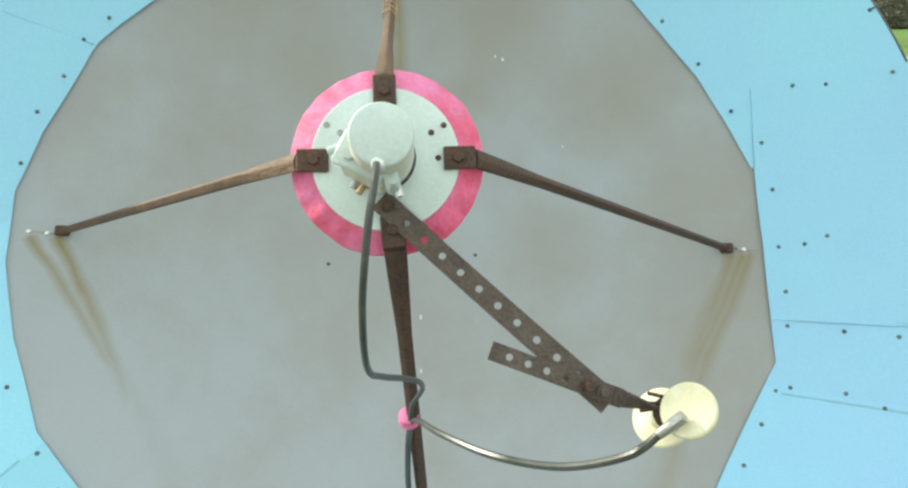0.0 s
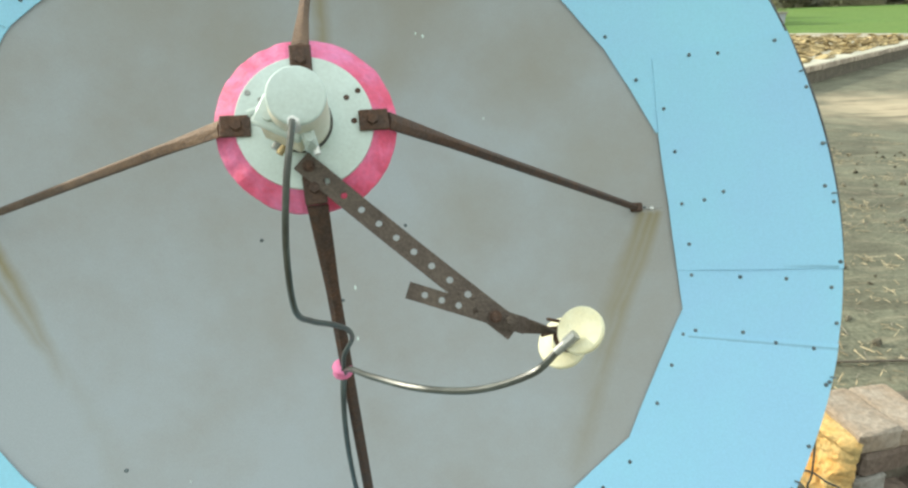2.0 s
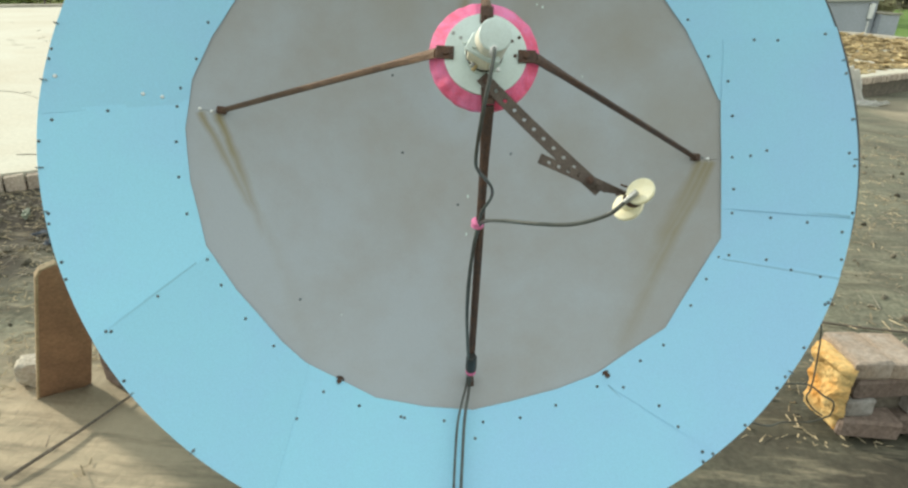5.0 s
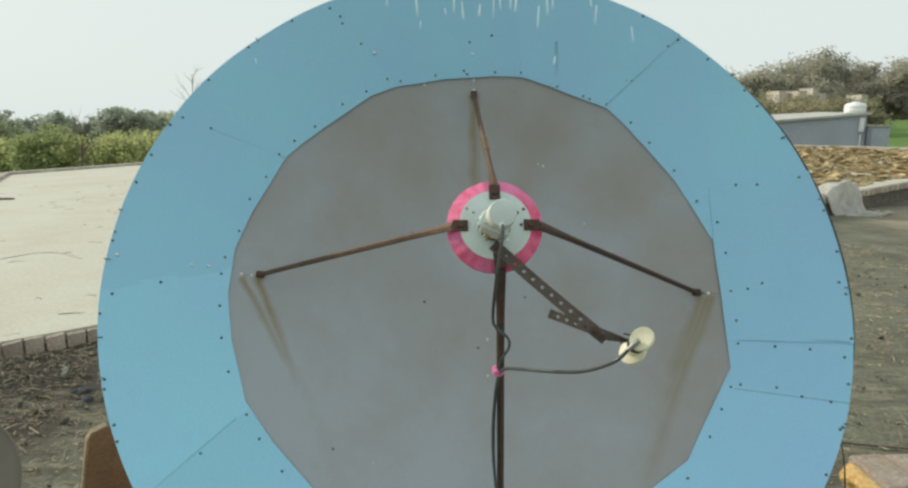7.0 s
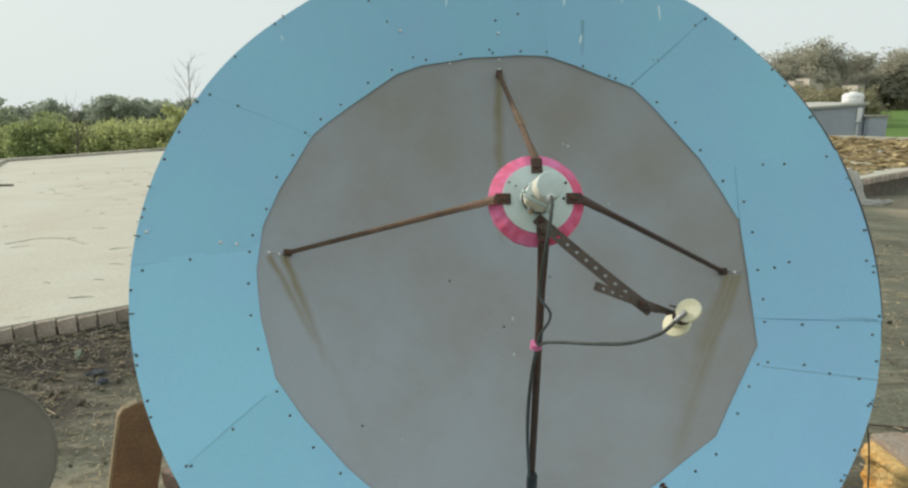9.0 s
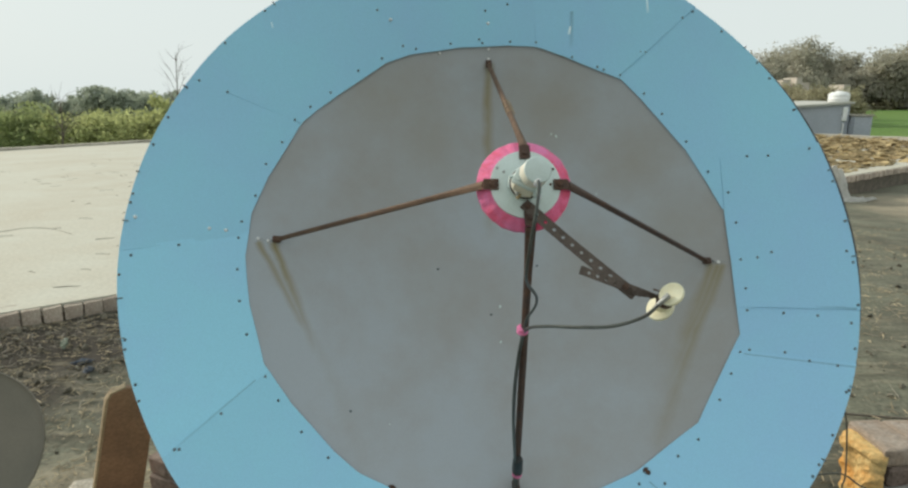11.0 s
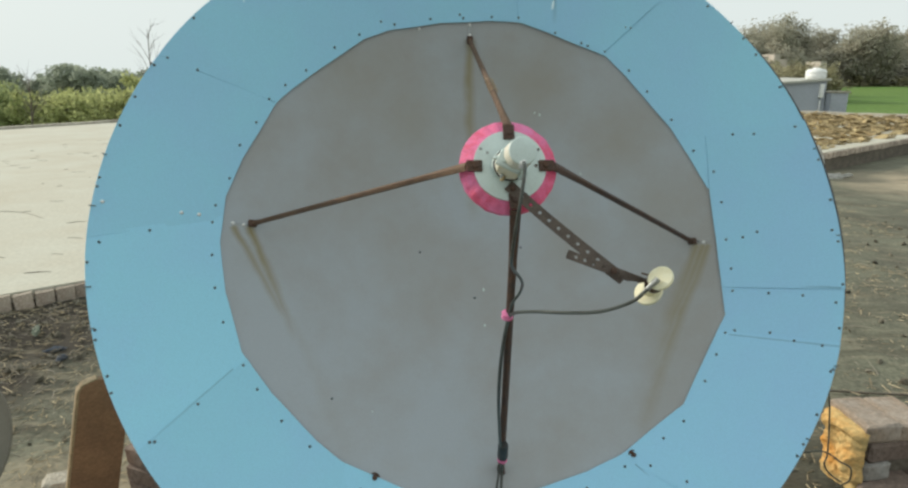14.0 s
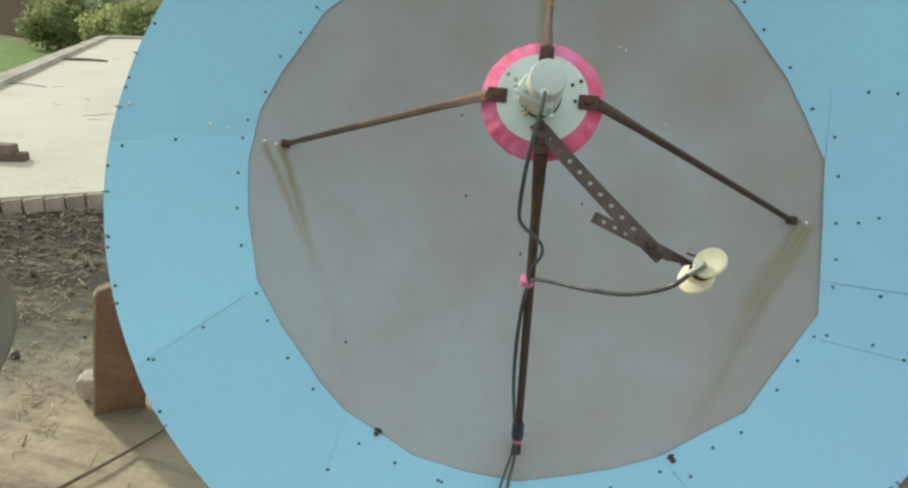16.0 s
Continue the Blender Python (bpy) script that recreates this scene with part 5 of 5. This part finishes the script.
woods("near_woods", [(-80 + 80 * rnd.random(), 66 + 44 * rnd.random(), rnd.choice((2.4, 3.2, 3.8, 4.7)) * rnd.uniform(0.9, 1.1), rnd.uniform(2.4, 4.0)) for _ in range(60)], LEAF_HAZED, 0.2, "belt of haze-paled green trees beyond the shrubs", 2)
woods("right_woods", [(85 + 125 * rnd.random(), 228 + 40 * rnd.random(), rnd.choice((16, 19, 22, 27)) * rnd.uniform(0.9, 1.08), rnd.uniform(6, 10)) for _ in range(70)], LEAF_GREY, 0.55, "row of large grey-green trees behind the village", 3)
woods("field_edge", [(118 + 170 * rnd.random(), 223 + 5 * rnd.random(), rnd.uniform(4.5, 7.5), rnd.uniform(2.5, 4.5)) for _ in range(60)], SCRUB, 0.4, "dry brown brush along the far edge of the field", 6)
woods("scrub", [(44 + 26 * rnd.random(), 122 + 18 * rnd.random(), rnd.uniform(6.5, 9.6), rnd.uniform(2.6, 4.2)) for _ in range(60)], SCRUB, 0.24, "dry brown scrub at the edge of the village", 4)


# ---- buildings ----
def house(x, y, turn, size, mat, label, windows=2):
    h = empty("house", pose(x, y, -3.2, 0, 0, turn), label, "house")
    w, d, z = size
    bm = bmesh.new()
    add_box(bm, Matrix.Translation((0, 0, z / 2)), (w, d, z))
    part("wall", bm, mat, h)
    bm = bmesh.new()
    add_box(bm, Matrix.Translation((0, 0, z + 0.05)), (w + 0.16, d + 0.16, 0.1), 0.02)
    part("roof", bm, CEMENT, h)
    for k in range(windows):
        bm = bmesh.new()
        add_box(bm, Matrix.Translation((-w / 2 + w * (k + 0.5) / windows, -d / 2 - 0.01, z * 0.6)), (0.9, 0.06, 1.0))
        part("window", bm, VOID, h)
    return h


house_base = empty("house", pose(0, 0, -3.2), "blue-grey plastered house with a pale sloping roof", "house")
bm = bmesh.new()
ends = ((13.2, 1.38, 1.66), (20.55, 1.88, 1.95))  # across, eaves height, height of the roof at the back
cut = [[bm.verts.new((x, y, z + 3.2)) for y, z in ((37, -3.2), (37, eaves), (42.5, back), (42.5, -3.2))] for x, eaves, back in ends]
for k in range(4):
    bm.faces.new((cut[0][k], cut[0][(k + 1) % 4], cut[1][(k + 1) % 4], cut[1][k]))
bm.faces.new(cut[0])
bm.faces.new(cut[1][::-1])
part("wall", bm, PLASTER, house_base)
bm = bmesh.new()
top = [Vector((x, y, z + 3.2)) for (x, eaves, back) in ((ends[0][0] - 0.1, *ends[0][1:]), (ends[1][0] + 0.12, *ends[1][1:])) for y, z in ((36.8, eaves), (42.7, back))]
for lift in (0.01, 0.13):
    bm.faces.new([bm.verts.new(top[k] + Vector((0, 0, lift))) for k in (0, 1, 3, 2)])
bm.verts.ensure_lookup_table()
for k in range(4):
    bm.faces.new((bm.verts[k], bm.verts[(k + 1) % 4], bm.verts[4 + (k + 1) % 4], bm.verts[4 + k]))
part("roof", bm, ROOF_SHEET, house_base, "pale weathered roof slab")
house(21.10, 38.4, 0, (0.95, 3.8, 4.40), PLASTER, "low blue-grey plastered annexe beside the house", 0)
tank = empty("water_tank", pose(20.25, 37.75, 1.99) @ Matrix.Diagonal((0.95, 0.95, 0.8, 1)), "white plastic water tank on a flat roof", "water tank")
bm = bmesh.new()
add_revolved(bm, [(0, 0), (0.55, 0), (0.58, 0.06), (0.58, 0.2), (0.60, 0.23), (0.58, 0.26), (0.58, 0.42), (0.60, 0.45), (0.58, 0.48), (0.57, 0.56), (0.45, 0.68), (0.22, 0.73), (0, 0.74)], 32)
part("body", bm, TANK, tank, smooth=True)
bm = bmesh.new()
add_disc(bm, Matrix.Translation((0, 0, 0.76)), 0.2, 0.18, 0.07, 20)
part("lid", bm, TANK, tank, smooth=True)
bm = bmesh.new()
add_box(bm, pose(20.25, 36.92, 1.32), (0.26, 0.16, 0.8), 0.03)
add_box(bm, pose(20.25, 36.95, -1.2), (0.07, 0.07, 4.0))
tagged(part("drain_pipe", bm, TANK), "white drain pipe down the house wall", "pipe")
for x, y, w, z in ((61.9, 150, 1.7, 10.0), (64.2, 153, 1.3, 9.6), (66.2, 150, 1.9, 9.9), (69.4, 151, 1.4, 10.5), (74.0, 158, 2.4, 9.6), (80.5, 152, 1.6, 8.9)):
    house(x, y, 8, (w, 5, z), PLASTER_PALE, "small pale flat-roofed village house among trees", 2)["group"] = "village houses"

house(-57, 62, -10, (15, 6, 4.3), BRICK_PALE, "low brown brick shed beyond the trees", 0)

# ---- brick kerb, pile of dung cakes, straw ----
kerb = empty("brick_kerb", Matrix.Translation((KERB.x, KERB.y, 0)) @ pose(0, 0, 0, 0, 0, KERB_TURN), "kerb of old bricks set side by side along the terrace", "kerb", kind="structure")
bm = bmesh.new()
add_box(bm, pose(13.6, 0.12, 0.12), (32.0, 0.17, 0.62))
part("mortar", bm, MORTAR, kerb)
kb = bmesh.new()
add_box(kb, Matrix.Identity(4), (0.127, 0.225, 0.126), 0.008, 0.004)
kerb_mesh = bpy.data.meshes.new("kerb_brick")
kb.to_mesh(kerb_mesh)
kb.free()
kerb_mesh.materials.append(BRICK)
for k in range(236):
    s = -2.2 + k * 0.1345
    shared("brick", kerb_mesh, kerb, pose(s, 0.105 + random.uniform(-0.012, 0.012), 0.431 + random.uniform(-0.009, 0.006), random.uniform(-3, 3), random.uniform(-3, 3), random.uniform(-3, 3)))


def scatter_cakes():
    rnd = random.Random(21)
    bm = bmesh.new()
    for k in range(6000):
        s, w = rnd.uniform(11, 28.5), rnd.uniform(0.35, 15)
        q = terrace(s, w, 0.5 + abs(rnd.gauss(0.03, 0.06)))
        r = rnd.uniform(0.09, 0.24)
        tilt = Euler((rnd.gauss(0, 0.25), rnd.gauss(0, 0.2), KERB_TURN / 57.3 + rnd.gauss(-0.6, 0.5))).to_matrix().to_4x4()
        m = Matrix.Translation(q) @ tilt
        ring = [m @ Vector((r * math.cos(a * math.tau / 6) * rnd.uniform(0.8, 1.2), r * 0.35 * math.sin(a * math.tau / 6), 0.02 * math.sin(a * 2.1))) for a in range(6)]
        top = [bm.verts.new(v) for v in ring]
        low = [bm.verts.new(v - Vector((0, 0, 0.025))) for v in ring]
        bm.faces.new(top)
        for a in range(6):
            bm.faces.new((top[a], top[(a + 1) % 6], low[(a + 1) % 6], low[a]))
    tagged(part("dung_cakes", bm, DUNG), "spread of dried brown dung cakes on the terrace", "dung cakes", kind="stuff")


scatter_cakes()


def scatter_straw():
    rnd = random.Random(22)
    bm = bmesh.new()
    for k in range(17000):
        if k % 3 == 0:
            x, y = rnd.uniform(-4.6, -1.3), rnd.uniform(0.6, 3.6)
            if (x - KERB.x) * W.x + (y - KERB.y) * W.y > -0.06 or (y < 1.9 and noise.noise(Vector((x * 2.1, y * 2.1, 5))) < 0.08):
                continue
        else:
            x, y = rnd.uniform(1.0, 6.5), rnd.uniform(1.0, 8.5)
            if noise.noise(Vector((x * 0.8, y * 2.2, 1))) < -0.05:
                continue
        ln, wd = rnd.uniform(0.005, 0.024) * rnd.choice((1, 1, 1, 2.2)), rnd.uniform(0.0012, 0.0034)
        a = rnd.uniform(0, math.tau)
        z = floor_height(x, y)
        d, side = Vector((math.cos(a), math.sin(a), rnd.gauss(0, 0.15))) * ln, Vector((-math.sin(a), math.cos(a), 0)) * wd
        q = Vector((x, y, z + 0.006 + rnd.uniform(0, 0.012)))
        lo = Vector((0, 0, wd))
        v = [bm.verts.new(q - d - side), bm.verts.new(q + d - side), bm.verts.new(q + d + side), bm.verts.new(q - d + side), bm.verts.new(q - d + lo), bm.verts.new(q + d + lo)]
        for f in ((0, 1, 5, 4), (2, 3, 4, 5), (0, 3, 2, 1)):
            bm.faces.new([v[i] for i in f])
    tagged(part("straw_litter", bm, STRAW), "loose straw and chaff strewn over the mud", "straw", kind="stuff")


scatter_straw()


def scatter_clods():
    rnd = random.Random(24)
    bm = bmesh.new()
    for k in range(1500):
        if k % 3:
            q = terrace(rnd.uniform(-1.0, 3.4), -abs(rnd.gauss(0.1, 0.8)) - 0.05, 0)
        else:
            q = Vector((rnd.uniform(1.2, 6.0), rnd.uniform(1.6, 7.5), 0))
        r = rnd.choice((0.006, 0.009, 0.013, 0.02, 0.03)) * rnd.uniform(0.7, 1.2)
        m = Matrix.Translation((q.x, q.y, floor_height(q.x, q.y) + r * 0.25)) @ Euler((rnd.uniform(0, 3), rnd.uniform(0, 3), rnd.uniform(0, 3))).to_matrix().to_4x4() @ Matrix.Diagonal((r, r * 0.8, r * 0.6, 1))
        made = bmesh.ops.create_icosphere(bm, subdivisions=1, radius=1.0, matrix=m)
        for v in made["verts"]:
            v.co += Vector((rnd.uniform(-1, 1), rnd.uniform(-1, 1), rnd.uniform(-1, 1))) * r * 0.25
    tagged(part("clods", bm, CLOD), "dry clods of earth and crumbs strewn over the mud", "clods", kind="stuff")


CLOD = material("dry_clods", (0.17, 0.155, 0.12), 0.95, 0.0, (0.10, 0.09, 0.07), 8, 0.8, 0.25, 60, 0.5, per_island=0.5, spec=0.1)
scatter_clods()


# ---- rubbish by the kerb, twigs ----
def scrap(x, y, size, mat, label, category, seed):
    bm = bmesh.new()
    bmesh.ops.create_icosphere(bm, subdivisions=3, radius=1.0)
    for v in bm.verts:
        c = v.co.copy()
        k = 1 + 0.5 * noise.fractal(c * 2.0 + Vector((seed, 0, 0)), 0.6, 2.0, 4)
        v.co = Vector((c.x * size[0], c.y * size[1], c.z * size[2])) * k
    tagged(part("scrap", bm, mat, matrix=pose(x, y, floor_height(x, y) + size[2] * 0.6, 0, 0, seed * 40)), label, category)


SCRAP_BLUE = material("dull_blue_plastic", (0.065, 0.08, 0.11), 0.6, 0.0, (0.12, 0.125, 0.13), 12, 0.7, 0.1, 90, 0.3)
SCRAP_GREEN = material("grey_green_plastic", (0.10, 0.13, 0.085), 0.5, 0.0, (0.16, 0.18, 0.13), 12, 0.7, 0.1, 90, 0.3)
scrap(-2.84, 2.92, (0.055, 0.022, 0.018), SCRAP_BLUE, "crumpled blue plastic scrap on the mud", "rubbish", 1)
scrap(-2.72, 2.80, (0.035, 0.018, 0.02), SCRAP_BLUE, "small blue plastic scrap on the mud", "rubbish", 2)
scrap(-3.12, 3.16, (0.09, 0.022, 0.02), SCRAP_GREEN, "grey-green plastic scrap lying by the kerb", "rubbish", 3)
scrap(-2.72, 3.42, (0.08, 0.04, 0.03), CHUNK, "pale scrap of rag by the kerb", "rubbish", 4)


def scatter_twigs():
    rnd = random.Random(23)
    bm = bmesh.new()
    for k in range(2400):
        if k % 4:
            s, w = rnd.uniform(-0.8, 3.2), -abs(rnd.gauss(0.2, 0.95)) - 0.04
            q = terrace(s, w, 0)
            if noise.noise(Vector((q.x * 2.5, q.y * 2.5, 9))) < -0.15:
                continue
        else:
            q = Vector((rnd.uniform(1.2, 5), rnd.uniform(1.8, 7), 0))
        q.z = floor_height(q.x, q.y) + rnd.uniform(0.004, 0.03)
        a, ln = rnd.uniform(0, math.tau), rnd.choice((0.012, 0.018, 0.026, 0.04, 0.065)) * rnd.uniform(0.7, 1.2)
        d = Vector((math.cos(a), math.sin(a), rnd.gauss(0.05, 0.16))) * ln
        add_tube(bm, [q - d, q + Vector((rnd.gauss(0, 0.008), rnd.gauss(0, 0.008), 0.006)), q + d], rnd.uniform(0.0014, 0.0032), 4, 0.0012)
    tagged(part("twig_litter", bm, BARK_PALE), "dry twigs and stalks strewn along the kerb", "twigs", kind="stuff")
    bm = bmesh.new()
    for k in range(110):
        q = terrace(rnd.uniform(-1.6, 6), rnd.uniform(0.5, 14), 0.506)
        a, ln = rnd.gauss(0.3, 0.6), rnd.uniform(0.02, 0.11)
        d = Vector((math.cos(a), math.sin(a), 0)) * ln
        add_tube(bm, [q - d, q + Vector((0, 0, 0.006)), q + d], rnd.uniform(0.002, 0.005), 4, 0.002)
    tagged(part("terrace_litter", bm, BARK), "scattered dry stalks on the cement terrace", "twigs", kind="stuff")


scatter_twigs()
